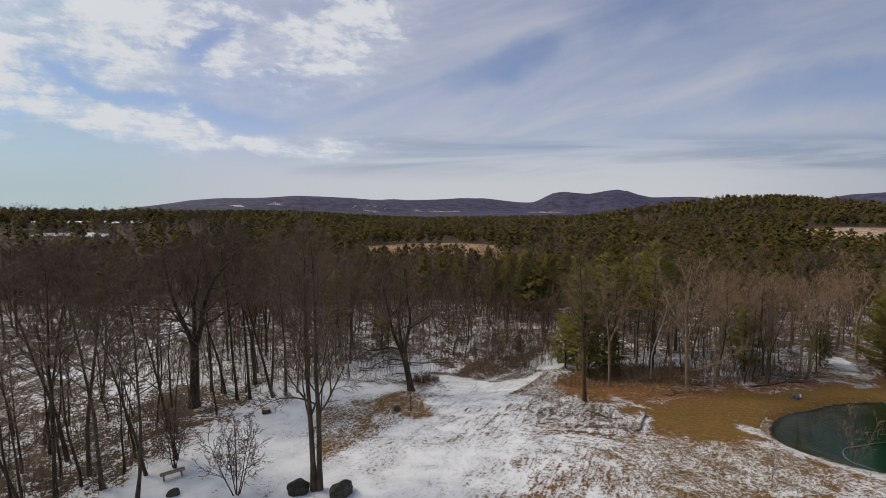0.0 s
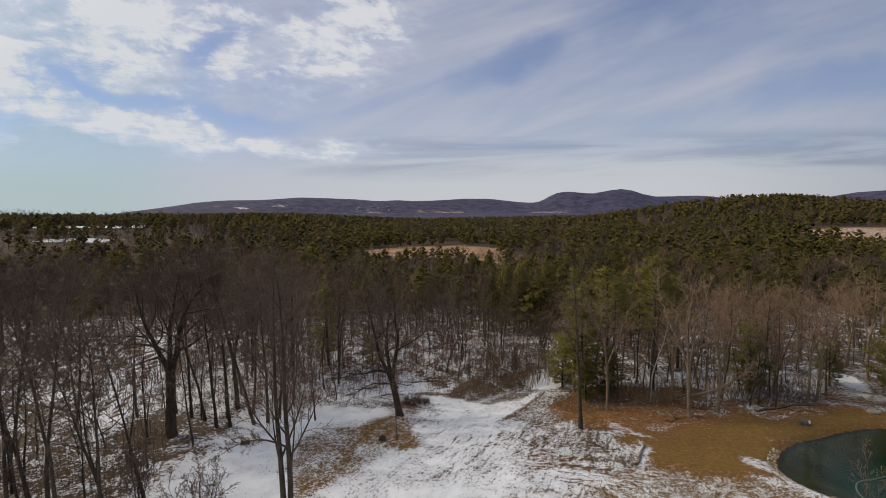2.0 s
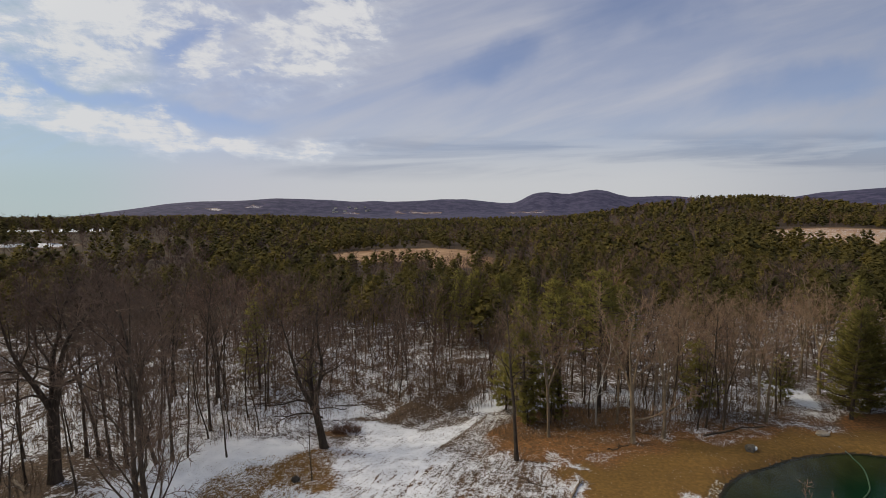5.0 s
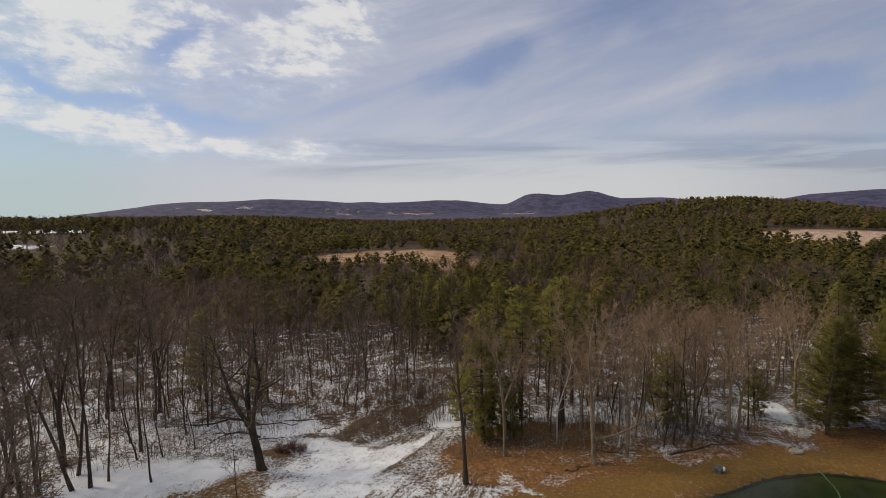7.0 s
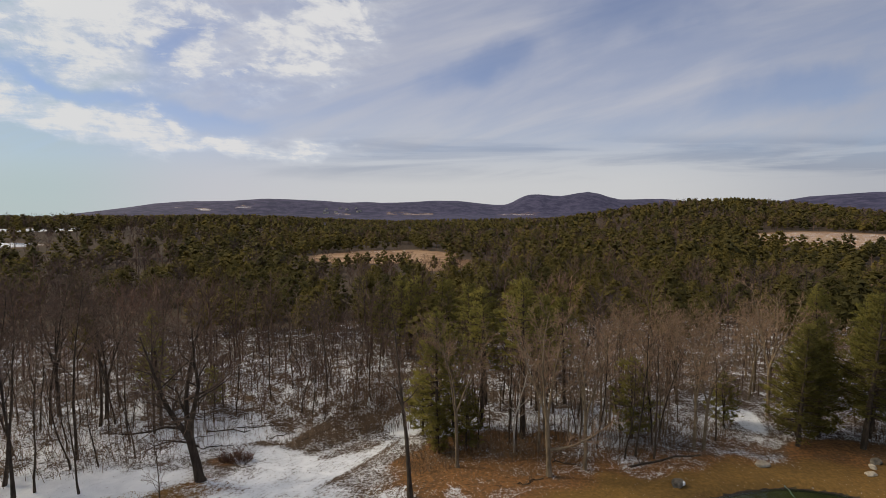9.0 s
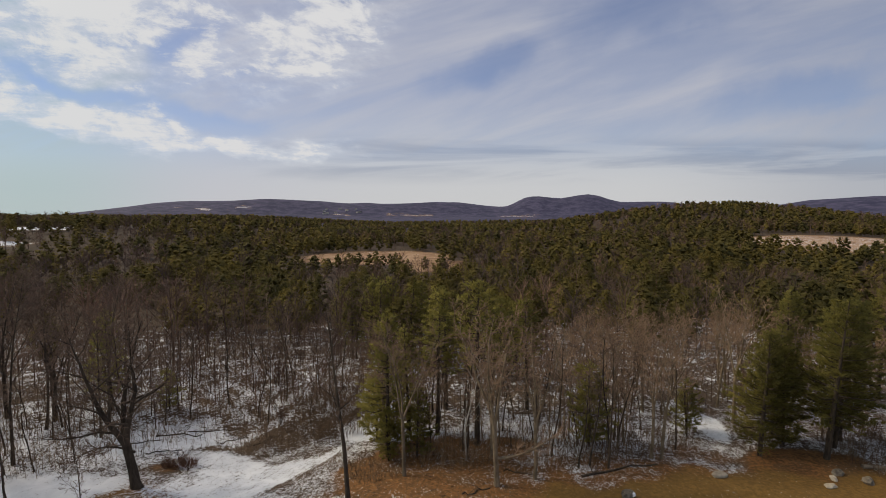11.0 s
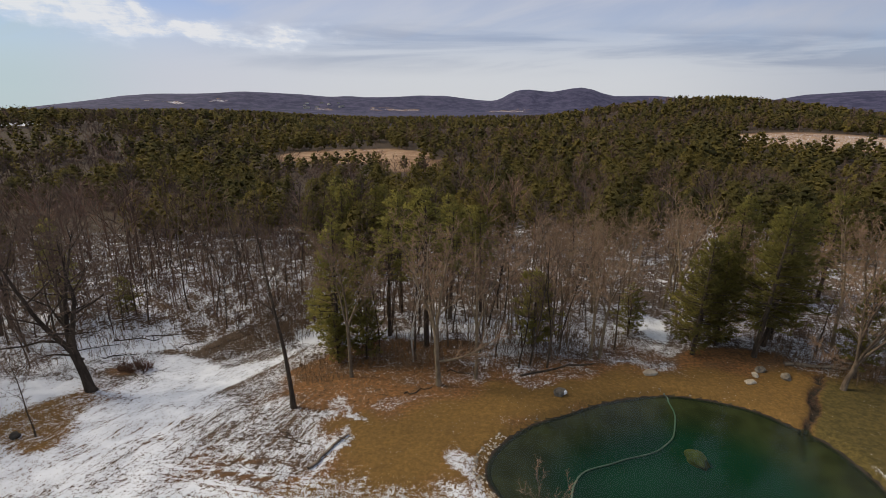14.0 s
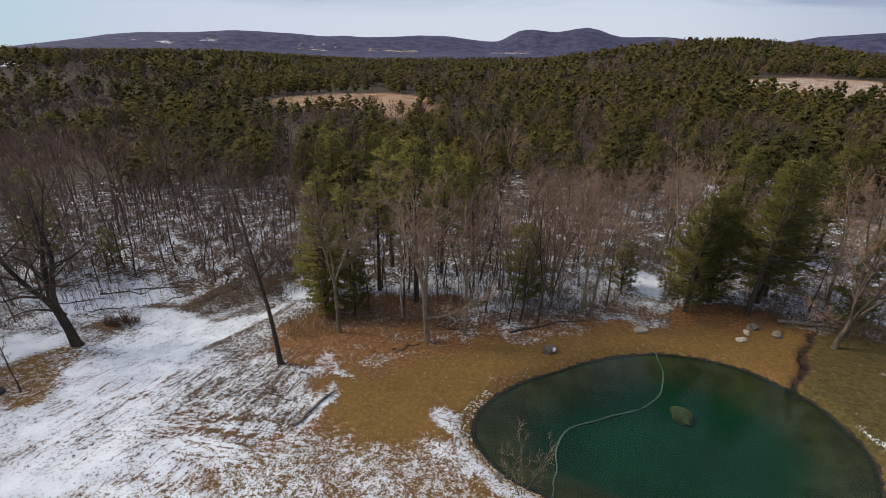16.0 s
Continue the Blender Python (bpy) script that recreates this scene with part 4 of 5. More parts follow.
stand(shrub_red[0], -2.2, 52.8, 90, 0.8, "low reddish brush heap over snow", "shrub", tall=0.55)
stand(shrub_red[0], -3.0, 53.4, 200, 1.0, "low reddish brush heap over snow", "shrub", tall=0.55)
stand(shrub_red[0], -1.4, 51.6, 300, 0.7, "low reddish brush heap over snow", "shrub", tall=0.55)
stand(shrub_red[0], 57.6, 38.4, 50, 0.6, "low reddish brush at the inlet", "shrub")

# ---- the wood: scattered trees near, then far woods as one mass of each sort ----
rng = np.random.default_rng(5)


def open_land(x, y):
    """Field, lawn, pond, track, clearings: no trees."""
    edge = np.interp(x, (-40, -30, -22, -20, -12.5, -11, 13, 15, 20, 48, 49, 53.5, 54.5, 62, 64, 72, 80),
                     (18, 24, 31, 46, 46, 60, 61, 51, 49.5, 49.0, 60, 60, 49, 47, 38, 30, 22))
    free = y < edge
    free |= (((x + 1) / 48) ** 2 + ((y - 320) / 50) ** 2 < 0.97) | (np.hypot((x - 32) / 12, (y - 270) / 22) < 1)
    u, v = (x - 326) * math.cos(radians(-35)) + (y - 312) * math.sin(radians(-35)), -(x - 326) * math.sin(radians(-35)) + (y - 312) * math.cos(radians(-35))
    free |= (u / 74) ** 2 + (v / 64) ** 2 < 1.0
    u, v = (x + 285) * math.cos(radians(30)) + (y - 395) * math.sin(radians(30)), -(x + 285) * math.sin(radians(30)) + (y - 395) * math.cos(radians(30))
    free |= (u / 42) ** 2 + (v / 30) ** 2 < 0.9
    free |= (np.abs(x + 43 + 0.364 * (y - 66)) < 2.6) & (y > 42) & (y < 92)
    free |= np.hypot((x - 192) / 24, (y - 157) / 14) < 1
    free |= np.hypot((x - 60) / 7, (y - 70) / 3.5) < 1
    return free


def pine_share(x, y):
    """Pines are few near the field and to one side, many on the rise ahead."""
    p = np.where(x > 17, np.interp(y, (50, 62, 72, 84, 120, 200), (0.10, 0.16, 0.42, 0.68, 0.66, 0.62)), np.interp(y, (60, 98, 112, 200, 240), (0.0, 0.02, 0.85, 0.85, 0.62)))
    az = np.degrees(np.arctan2(x - 12, y - 5))
    p = p * smooth(-34, -14, az) + smooth(-14, -34, az) * np.interp(y, (60, 110, 160, 300, 600), (0.0, 0.07, 0.18, 0.32, 0.42))
    r = np.hypot(x - 12, y - 5)
    p = p + 0.25 * smooth(10, 7, np.abs(az + 38)) * smooth(150, 230, r)
    p = p + 0.5 * smooth(12, 8, np.abs(az - 43)) * smooth(180, 220, r) * smooth(420, 380, r)    # pines close before the far field
    return p + 1.1 * (rough(x, y, 34, 41) - 0.5) * smooth(90, 130, y)


def seen(x, y):
    """Within the wedge of land before the path."""
    return (x > -1.25 * y - 14) & (x < 1.30 * y + 28)


def scatter(x0, x1, y0, y1, step):
    xs, ys = np.meshgrid(np.arange(x0, x1, step), np.arange(y0, y1, step))
    xs, ys = xs.ravel() + rng.uniform(-0.48, 0.48, xs.size) * step, ys.ravel() + rng.uniform(-0.48, 0.48, ys.size) * step
    keep = seen(xs, ys) & ~open_land(xs, ys)
    return xs[keep], ys[keep]


def thin_poles(x0, x1, y0, y1, step, pale, lighter=False, low=0.55, high=1.1):
    """Slim trunks close together at the wood's edge."""
    px, py = scatter(x0, x1, y0, y1, step)
    for x, y in zip(px, py):
        if rng.uniform() < 0.3:
            continue
        is_pale = rng.uniform() < pale
        kinds = (light_pale if is_pale else light) if lighter else (pole_pale if is_pale else pole)
        stand(kinds[rng.integers(0, len(kinds))], x, y, rng.uniform(0, 360), rng.uniform(low, high),
              "slim pale-barked young tree in the wood" if is_pale else "slim dark young tree in the wood", "tree", WOOD)


for _ in range(22):
    x, y = rng.uniform(-11, 17), rng.uniform(57.5, 75)
    if y < 61 and x < -4:
        continue
    stand(shrub_red[0], x, y, rng.uniform(0, 360), rng.uniform(0.6, 1.2), "reddish-brown bare brush over snow", "shrub", "brush in the sparse wood")
thin_poles(20, 49, 49.5, 62, 2.4, 0.45)
thin_poles(-30, -12, 47, 62, 4.0, 0.05)
thin_poles(-43, -23, 22, 42, 2.9, 0.0)
thin_poles(-34, 17, 62, 96, 5.0, 0.1, True)
thin_poles(18, 78, 60, 84, 3.9, 0.5, True, 0.42, 0.75)
BARE_LABELS = ("dark leafless tree standing in the snowy wood", "slim dark young tree in the snowy wood", "pale-barked leafless tree in the wood")
placed = [(o.location.x, o.location.y) for o in scene.objects if o.parent is None and o.get("category") in ("tree", "pine") and o not in TEMPLATES]
near_x, near_y = scatter(-70, 95, 20, 92, 4.2)
order = np.argsort(np.hypot(near_x - 15, near_y - 10))
for x, y in zip(near_x[order], near_y[order]):
    if y > 88 or len(placed) > 365 or min((x - a) ** 2 + (y - c) ** 2 for a, c in placed) < 4.0:
        continue
    sparse = -13 < x < 16 and y < 92
    if rng.uniform() < (0.15 if sparse else 0.10):
        continue
    placed.append((x, y))
    turn, u = rng.uniform(0, 360), rng.uniform()
    if u < float(pine_share(np.array(x), np.array(y))) and (x > 17 or y > 90):
        k = rng.integers(0, 3)
        stand(pines[k], x, y, turn, rng.uniform(0.55, 0.80), "green pine standing in the wood", "pine", "pines in the wood")
    elif y > 64:
        pale = x > 18 and rng.uniform() < 0.6
        stand((light_pale[rng.integers(0, 2)] if pale else light[rng.integers(0, 3)]), x, y, turn, rng.uniform(0.40, 0.75) if x > 18 else rng.uniform(0.8, 1.2), BARE_LABELS[2 if pale else 0], "tree", WOOD)
    elif sparse or rng.uniform() < 0.42:
        pale = x > 18 and rng.uniform() < 0.45
        stand((pole_pale[rng.integers(0, 2)] if pale else pole[rng.integers(0, 3)]), x, y, turn, rng.uniform(0.65, 1.15), BARE_LABELS[2 if pale else 1], "tree", WOOD)
    elif x > 17:
        stand(upswept[rng.integers(0, 3)], x, y, turn, rng.uniform(0.75, 1.02), BARE_LABELS[2], "tree", WOOD)
    elif rng.uniform() < 0.45:
        stand(broad[rng.integers(0, 2)], x, y, turn, rng.uniform(0.75, 0.98), BARE_LABELS[0], "tree", WOOD)
    else:
        stand(narrow[rng.integers(0, 3)], x, y, turn, rng.uniform(0.75, 1.02), BARE_LABELS[0], "tree", WOOD)


def blades(geo, at, way, size, wide, rng_):
    side = unit(np.cross(way, rng_.normal(0, 1, 3))) * wide
    mid = at + way * size * 0.4
    geo.add([at, mid + side, at + way * size, mid - side], [(0, 1, 2), (0, 2, 3)])


OCTA = (np.array([(1, 0, 0), (-1, 0, 0), (0, 1, 0), (0, -1, 0), (0, 0, 1), (0, 0, -1)], float),
        np.array([(0, 2, 4), (2, 1, 4), (1, 3, 4), (3, 0, 4), (2, 0, 5), (1, 2, 5), (3, 1, 5), (0, 3, 5)]))


def far_pine(seed, boughs, leaves, blade, girth=5.0, core=1.0):
    """A pine crown for trees far off: uneven tiers of needle boughs round a trunk, each a small clump under a fringe of tufts."""
    r = np.random.default_rng(seed)
    geo, h, R = Geo(), 12.0, girth * r.uniform(0.85, 1.2)
    tube(geo, [(0, 0, -0.5), (0, 0, h * 0.85)], [0.2, 0.05], 3)
    normals = [np.tile((0.0, 0.0, 1.0), (geo.count, 1))]
    blunt, lop = r.uniform(0.5, 0.9), r.uniform(0.7, 1.2, 6)

    def facing(ball, out, u):
        n = ball * 0.35 + out * (0.70 * (1 - u * u)) + np.array([0, 0, 0.35 + 0.5 * u]) + r.normal(0, 0.14, ball.shape)
        return n / np.linalg.norm(n, axis=1, keepdims=True)

    for i in range(boughs):
        u = (i + 0.5 * r.uniform()) / boughs
        a = i * 2.39996 + r.uniform(-0.5, 0.5)
        reach = R * (1 - u ** 2.0) ** blunt * min(1, 0.66 + 1.1 * u) * lop[int(a) % 6]
        out = np.array([math.cos(a), math.sin(a), 0.0])
        size = R * (2.15 / math.sqrt(boughs)) * (1.1 - 0.45 * u) * r.uniform(0.7, 1.25)
        mid = out * max(reach - size * 0.75, 0.0) + np.array([0, 0, 2.4 + u * (h - 2.8)])
        shape = size * np.array([1.0, 1.0, 0.78])
        knob = OCTA[0] @ np.linalg.qr(r.normal(0, 1, (3, 3)))[0]
        geo.add(mid + knob * shape * core * r.uniform(0.55, 1.0, (6, 1)), OCTA[1])
        normals.append(facing(knob, out, u))
        if not leaves:
            continue
        ball = r.normal(0, 1, (leaves, 3))
        ball /= np.linalg.norm(ball, axis=1, keepdims=True)
        ball[:, 2] = np.abs(ball[:, 2]) - 0.3
        at = mid + ball * shape * r.uniform(0.45, 1.0, (leaves, 1))
        way = ball + 0.5 * out + r.normal(0, 0.5, (leaves, 3))
        way /= np.linalg.norm(way, axis=1, keepdims=True)
        side = np.cross(way, r.normal(0, 1, (leaves, 3)))
        side /= np.linalg.norm(side, axis=1, keepdims=True)
        k = blade * r.uniform(0.6, 1.3, (leaves, 1))
        geo.add(np.stack([at + side * k * 0.28, at - side * k * 0.28, at + way * k], 1), np.arange(3 * leaves).reshape(leaves, 3))
        normals.append(np.repeat(facing(ball, out, u), 3, axis=0))
    return (*geo.arrays(), np.concatenate(normals))


def far_bare(seed, limbs, twigs, wide):
    r = np.random.default_rng(seed)
    geo, h = Geo(), 15.0
    tube(geo, [(0, 0, -0.5), (r.normal(0, 0.3), r.normal(0, 0.3), h * 0.6), (r.normal(0, 0.6), r.normal(0, 0.6), h * 0.92)], [0.17, 0.11, 0.03], 3)
    for i in range(limbs):
        z = h * (0.34 + 0.5 * i / limbs)
        a = i * 2.39996
        d = unit(np.array([math.cos(a), math.sin(a), r.uniform(0.7, 1.5)]))
        L = h * 0.30 * (1.15 - 0.6 * i / limbs)
        blades(geo, np.array([0, 0, z]), d, L, 0.055 + wide * 0.3, r)
        for _ in range(twigs):
            blades(geo, np.array([0, 0, z]) + d * L * r.uniform(0.3, 1.0), unit(d + r.normal(0, 0.5, 3) + np.array([0, 0, 0.3])), L * r.uniform(0.35, 0.7), wide * r.uniform(0.6, 1.3), r)
    return geo.arrays()


def young_growth(x, y):
    """1 where the wood is young and low, before the clearings."""
    az, r = np.degrees(np.arctan2(x - 15, y - 5)), np.hypot(x - 15, y - 5)
    one = 0.8 * smooth(13, 9, np.abs(az + 3)) * smooth(150, 190, r) * smooth(300, 275, r)
    two = 0.6 * smooth(9, 6, np.abs(az - 45)) * smooth(170, 215, r) * smooth(390, 350, r)
    three = 0.45 * smooth(9, 6, np.abs(az + 38)) * smooth(230, 300, r) * smooth(470, 440, r)
    return np.clip(one + 1.2 * two + three, 0, 1.2)


def mass(name, kinds, x, y, low, high, mat, label, round_crowns=False):
    """Many trees in one mesh: each place takes a kind, a turn and a size by chance."""
    z, which = ground_z(x, y), rng.integers(0, len(kinds), len(x))
    size, a = rng.uniform(low, high, len(x)), rng.uniform(0, 6.28, len(x))
    size *= 1 - 0.42 * young_growth(x, y)
    vs, ts, ns, tones, n = [], [], [], [], 0
    shade_of = np.clip(0.5 + 0.75 * (rough(x, y, 22, 61) - 0.5) + rng.normal(0, 0.30, len(x)), 0, 1)
    for k, (v, t, *way) in enumerate(kinds):
        m = which == k
        if not m.any():
            continue
        c, s, q = np.cos(a[m])[:, None], np.sin(a[m])[:, None], size[m][:, None]
        wide = q * rng.uniform(0.85, 1.2, q.shape)
        X = (v[:, 0] * c - v[:, 1] * s) * wide + x[m][:, None]
        Y = (v[:, 0] * s + v[:, 1] * c) * wide + y[m][:, None]
        Z = v[:, 2] * q + z[m][:, None]
        vs.append(np.stack([X, Y, Z], -1).reshape(-1, 3))
        ts.append((t[None] + (np.arange(m.sum()) * len(v))[:, None, None]).reshape(-1, 3) + n)
        tones.append(np.repeat(shade_of[m], len(v)))
        n += m.sum() * len(v)
        if round_crowns:
            q = way[0]
            ns.append(np.stack([q[:, 0] * c - q[:, 1] * s, q[:, 0] * s + q[:, 1] * c, q[:, 2] + 0 * c], -1).reshape(-1, 3))
    me = build(name, np.concatenate(vs), np.concatenate(ts), mat, normals=np.concatenate(ns) if ns else None)
    tone = np.concatenate(tones).astype(np.float32)
    if len(me.vertices) == len(tone):
        me.attributes.new("tint", "FLOAT", "POINT").data.foreach_set("value", tone)
    return tagged(new(name, me), label, "woods", kind="stuff")


sets = ((scatter(-150, 160, 80, 205, 7.8), [far_pine(200 + i, 34, 17, 0.52, 4.9, 0.6) for i in range(7)], [far_bare(210 + i, 14, 9, 0.052) for i in range(5)], 0.66, 1.04),
        (scatter(-420, 520, 205, 470, 9.6), [far_pine(220 + i, 14, 8, 0.80, 4.9, 0.75) for i in range(6)], [far_bare(230 + i, 8, 3, 0.16) for i in range(4)], 0.75, 1.12),
        (tuple(np.concatenate(q) for q in zip(scatter(-330, -150, 88, 205, 8.0), scatter(160, 330, 88, 205, 8.0))), [far_pine(260 + i, 15, 8, 0.72, 5.2, 0.9) for i in range(4)], [far_bare(270 + i, 9, 4, 0.12) for i in range(4)], 0.7, 1.05),
        (scatter(-900, 1000, 470, 1250, 14.5), [far_pine(240 + i, 7, 2, 1.6, 7.2, 0.8) for i in range(4)], [far_bare(250 + i, 6, 1, 0.5) for i in range(3)], 0.72, 0.98))
sets += ((scatter(220, 700, 470, 740, 11.5), sets[3][1], sets[3][2], 0.60, 0.82),)      # close wood on the rise
for (x, y), pine_kinds, bare_kinds, lo, hi in sets:
    green = rng.uniform(size=len(x)) < pine_share(x, y)
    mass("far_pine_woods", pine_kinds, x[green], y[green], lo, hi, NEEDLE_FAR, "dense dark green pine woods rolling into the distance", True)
    mass("far_leafless_woods", bare_kinds, x[~green], y[~green], lo * 0.9, hi * 0.95, TWIG_FAR, "brown leafless woods between the pines")
low_growth = [far_bare(280 + i, 9, 7, 0.075) for i in range(5)]
for x0, x1, y0, y1, step, low, high in ((-46, 18, 58, 98, 2.9, 0.22, 0.48), (18, 80, 58, 86, 3.1, 0.20, 0.42)):
    sap_x, sap_y = scatter(x0, x1, y0, y1, step)
    mass("sapling_thicket", low_growth, sap_x, sap_y, low, high, TWIG_FAR, "thicket of brown bare saplings under the leafless trees")
side_x, side_y = scatter(-175, -66, 22, 92, 6.0)
mass("side_leafless_woods", sets[0][2], side_x, side_y, 0.9, 1.15, TWIG_FAR, "brown leafless woods beside the field")
side_x, side_y = scatter(96, 150, 30, 92, 6.0)
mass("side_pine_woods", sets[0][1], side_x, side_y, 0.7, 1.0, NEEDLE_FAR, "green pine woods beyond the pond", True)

# ---- stones ----
def stone(name, x, y, w, d, h, mat, label, seed, turn=0.0, sink=0.3, cap=False):
    """A rounded uneven boulder half sunk in the ground."""
    bm = bmesh.new()
    bmesh.ops.create_icosphere(bm, subdivisions=3, radius=1.0)
    off = Vector((seed * 3.7, seed * 1.3, seed * 0.7))
    for v in bm.verts:
        k = 1 + 0.32 * noise.noise(v.co * 1.1 + off) + 0.14 * noise.noise(v.co * 2.9 + off)
        v.co = Vector((v.co.x * w / 2 * k, v.co.y * d / 2 * k, max(v.co.z * k, -0.7) * h * 0.62))
    me = bpy.data.meshes.new(name)
    bm.to_mesh(me)
    bm.free()
    me.materials.append(mat)
    ob = new(name, me)
    ob.matrix_world = pose(x, y, gz(x, y) + h * (0.62 - sink) * 0.6, 0, 0, turn)
    if cap:
        bm = bmesh.new()
        bmesh.ops.create_icosphere(bm, subdivisions=2, radius=1.0)
        for v in bm.verts:
            k = 1 + 0.3 * noise.noise(v.co * 1.7 + off)
            v.co = Vector((w * 0.20 + v.co.x * w * 0.26 * k, -d * 0.28 + v.co.y * d * 0.26 * k, h * 0.22 + v.co.z * h * 0.30 * k))
        cme = bpy.data.meshes.new("snow_cap")
        bm.to_mesh(cme)
        bm.free()
        cme.materials.append(SNOW_CAP)
        part("snow_cap", cme, ob, "melting snow on the boulder")
    return tagged(ob, label, "rock")


stone("boulder", 37.2, 42.2, 1.15, 0.9, 0.7, ROCK_BROWN, "dark grey boulder with a rest of snow on the lawn", 1, 20, cap=True)
stone("boulder", 46.7, 44.6, 1.5, 0.8, 0.5, ROCK_PALE, "flat pale boulder on the lawn", 2, 5)
stone("boulder", 57.3, 44.1, 1.0, 0.8, 0.6, ROCK_BROWN, "grey-brown boulder below the pines", 3, 30)
stone("boulder", 56.2, 43.4, 0.7, 0.5, 0.4, ROCK_PALE, "pale boulder below the pines", 4, 80)
stone("boulder", 54.9, 42.3, 1.1, 0.7, 0.35, ROCK_PALE, "low pale boulder near the shore", 5, 10)
stone("boulder", 58.6, 42.6, 1.1, 0.8, 0.5, ROCK, "low grey boulder near the inlet", 6, 50)
stone("boulder", -11.7, 27.2, 1.6, 1.2, 1.1, ROCK_DARK, "dark boulder at the foot of the twin-trunk tree", 7, 0)
stone("boulder", -8.5, 26.9, 1.9, 1.3, 1.1, ROCK_DARK, "dark brown boulder at the foot of the twin-trunk tree", 8, 40)
stone("boulder", -20.5, 26.9, 0.9, 0.7, 0.5, ROCK_DARK, "dark boulder in the snow", 9, 10)
stone("boulder", -5.4, 41.2, 0.7, 0.6, 0.55, ROCK_DARK, "small dark rock below the thin crooked tree", 10, 10)
for i in range(26):
    a = math.pi * (0.86 + 0.36 * random.random()) if i < 21 else math.pi * random.random()
    k = 1.03 + 0.06 * random.random()
    s = 1.0 / float(pond_s(POND[0] + POND[2] * math.cos(a), POND[1] + POND[3] * math.sin(a)))
    q = 0.16 + 0.36 * random.random() ** 2
    x, y = POND[0] + POND[2] * s * k * math.cos(a), POND[1] + POND[3] * s * k * math.sin(a)
    tagged(stone("shore_stone", x, y, q, q * 0.8, q * 0.45, ROCK, "small grey stone on the muddy shore", 20 + i, random.random() * 360), group="stones along the shore")


gravel = Geo()
for i in range(420):
    a = math.pi * (0.84 + 0.40 * random.random())
    s = random.uniform(1.022, 1.085) / float(pond_s(POND[0] + POND[2] * math.cos(a), POND[1] + POND[3] * math.sin(a)))
    x, y, q = POND[0] + POND[2] * s * math.cos(a), POND[1] + POND[3] * s * math.sin(a), random.uniform(0.03, 0.10)
    gravel.add(np.array((x, y, gz(x, y))) + OCTA[0] * q * rng.uniform(0.7, 1.3, (6, 1)) * np.array((1.3, 1.0, 0.6)), OCTA[1])
tagged(new("shore_gravel", gravel.mesh("shore_gravel", ROCK_PALE)), "loose grey gravel along the snowy bank", "gravel", kind="stuff")


# ---- fallen wood ----
def log(name, a, c, radius, label, mat=DEADWOOD, stubs=3, seed=1, bent_by=0.08):
    r, geo = np.random.default_rng(seed), Geo()
    n = 7
    pts = []
    for i in range(n):
        f = i / (n - 1)
        x, y = a[0] + (c[0] - a[0]) * f + r.normal(0, bent_by), a[1] + (c[1] - a[1]) * f + r.normal(0, bent_by)
        pts.append((x, y, gz(x, y) + radius * 0.75))
    tube(geo, pts, [radius * (1 - 0.5 * i / n) for i in range(n)], 8)
    foot = np.array(pts[0])
    thing = new(name)
    thing.location = foot
    v, t = geo.arrays()
    part("trunk", build("trunk", v - foot, t, mat, True), thing)
    for k in range(stubs):
        i, twig = int(r.integers(1, n - 1)), Geo()
        d = unit(np.array([r.normal(0, 1), r.normal(0, 1), 0.9]))
        tube(twig, [np.array(pts[i]) - foot, np.array(pts[i]) - foot + d * r.uniform(0.5, 1.4)], [radius * 0.4, radius * 0.1], 4)
        part("branch", twig.mesh("branch", mat, True), thing)
    return tagged(thing, label, "log")


log("fallen_log", (34.4, 45.5), (42.2, 46.8), 0.11, "long dark fallen trunk along the wood's edge", BARK_DARK, 6, 3)
log("fallen_log", (17.2, 35.5), (19.5, 38.8), 0.13, "fallen log with snow beside it in the rough grass", stubs=2, seed=4)
log("fallen_log", (60.0, 44.6), (66.0, 42.6), 0.20, "dark fallen trunk in the snowy wood", stubs=5, seed=5)
log("fallen_log", (-8.0, 58.8), (-3.2, 59.6), 0.07, "crooked dark fallen branch over snow", BARK_DARK, 16, 6, 0.3)
log("fallen_log", (2.2, 57.0), (6.4, 60.2), 0.06, "crooked dark fallen branch over snow", BARK_DARK, 14, 7, 0.3)
log("fallen_log", (-30.5, 43.4), (-28.2, 41.2), 0.18, "fallen log at the field's corner", stubs=2, seed=8)
log("fallen_log", (62.5, 36.5), (66.5, 34.0), 0.12, "grey fallen branch on the grass", stubs=5, seed=9)

for x, y, turn, length in ((-9.5, 57.2, 22, 5.0), (-6.0, 55.8, 28, 3.4), (-2.5, 60.6, 12, 5.5), (0.5, 58.6, 30, 3.2), (-12.5, 60.4, 17, 4.6), (15.2, 39.4, -42, 3.0), (25.0, 44.2, 8, 2.4), (29.5, 46.8, -14, 3.2)):
    dx, dy = math.cos(radians(turn)) * length / 2, math.sin(radians(turn)) * length / 2
    log("fallen_branch", (x - dx, y - dy), (x + dx, y + dy), 0.06, "crooked dark fallen branch with broken side twigs", BARK_DARK, 7, int(abs(x * 7) + 40), 0.22)

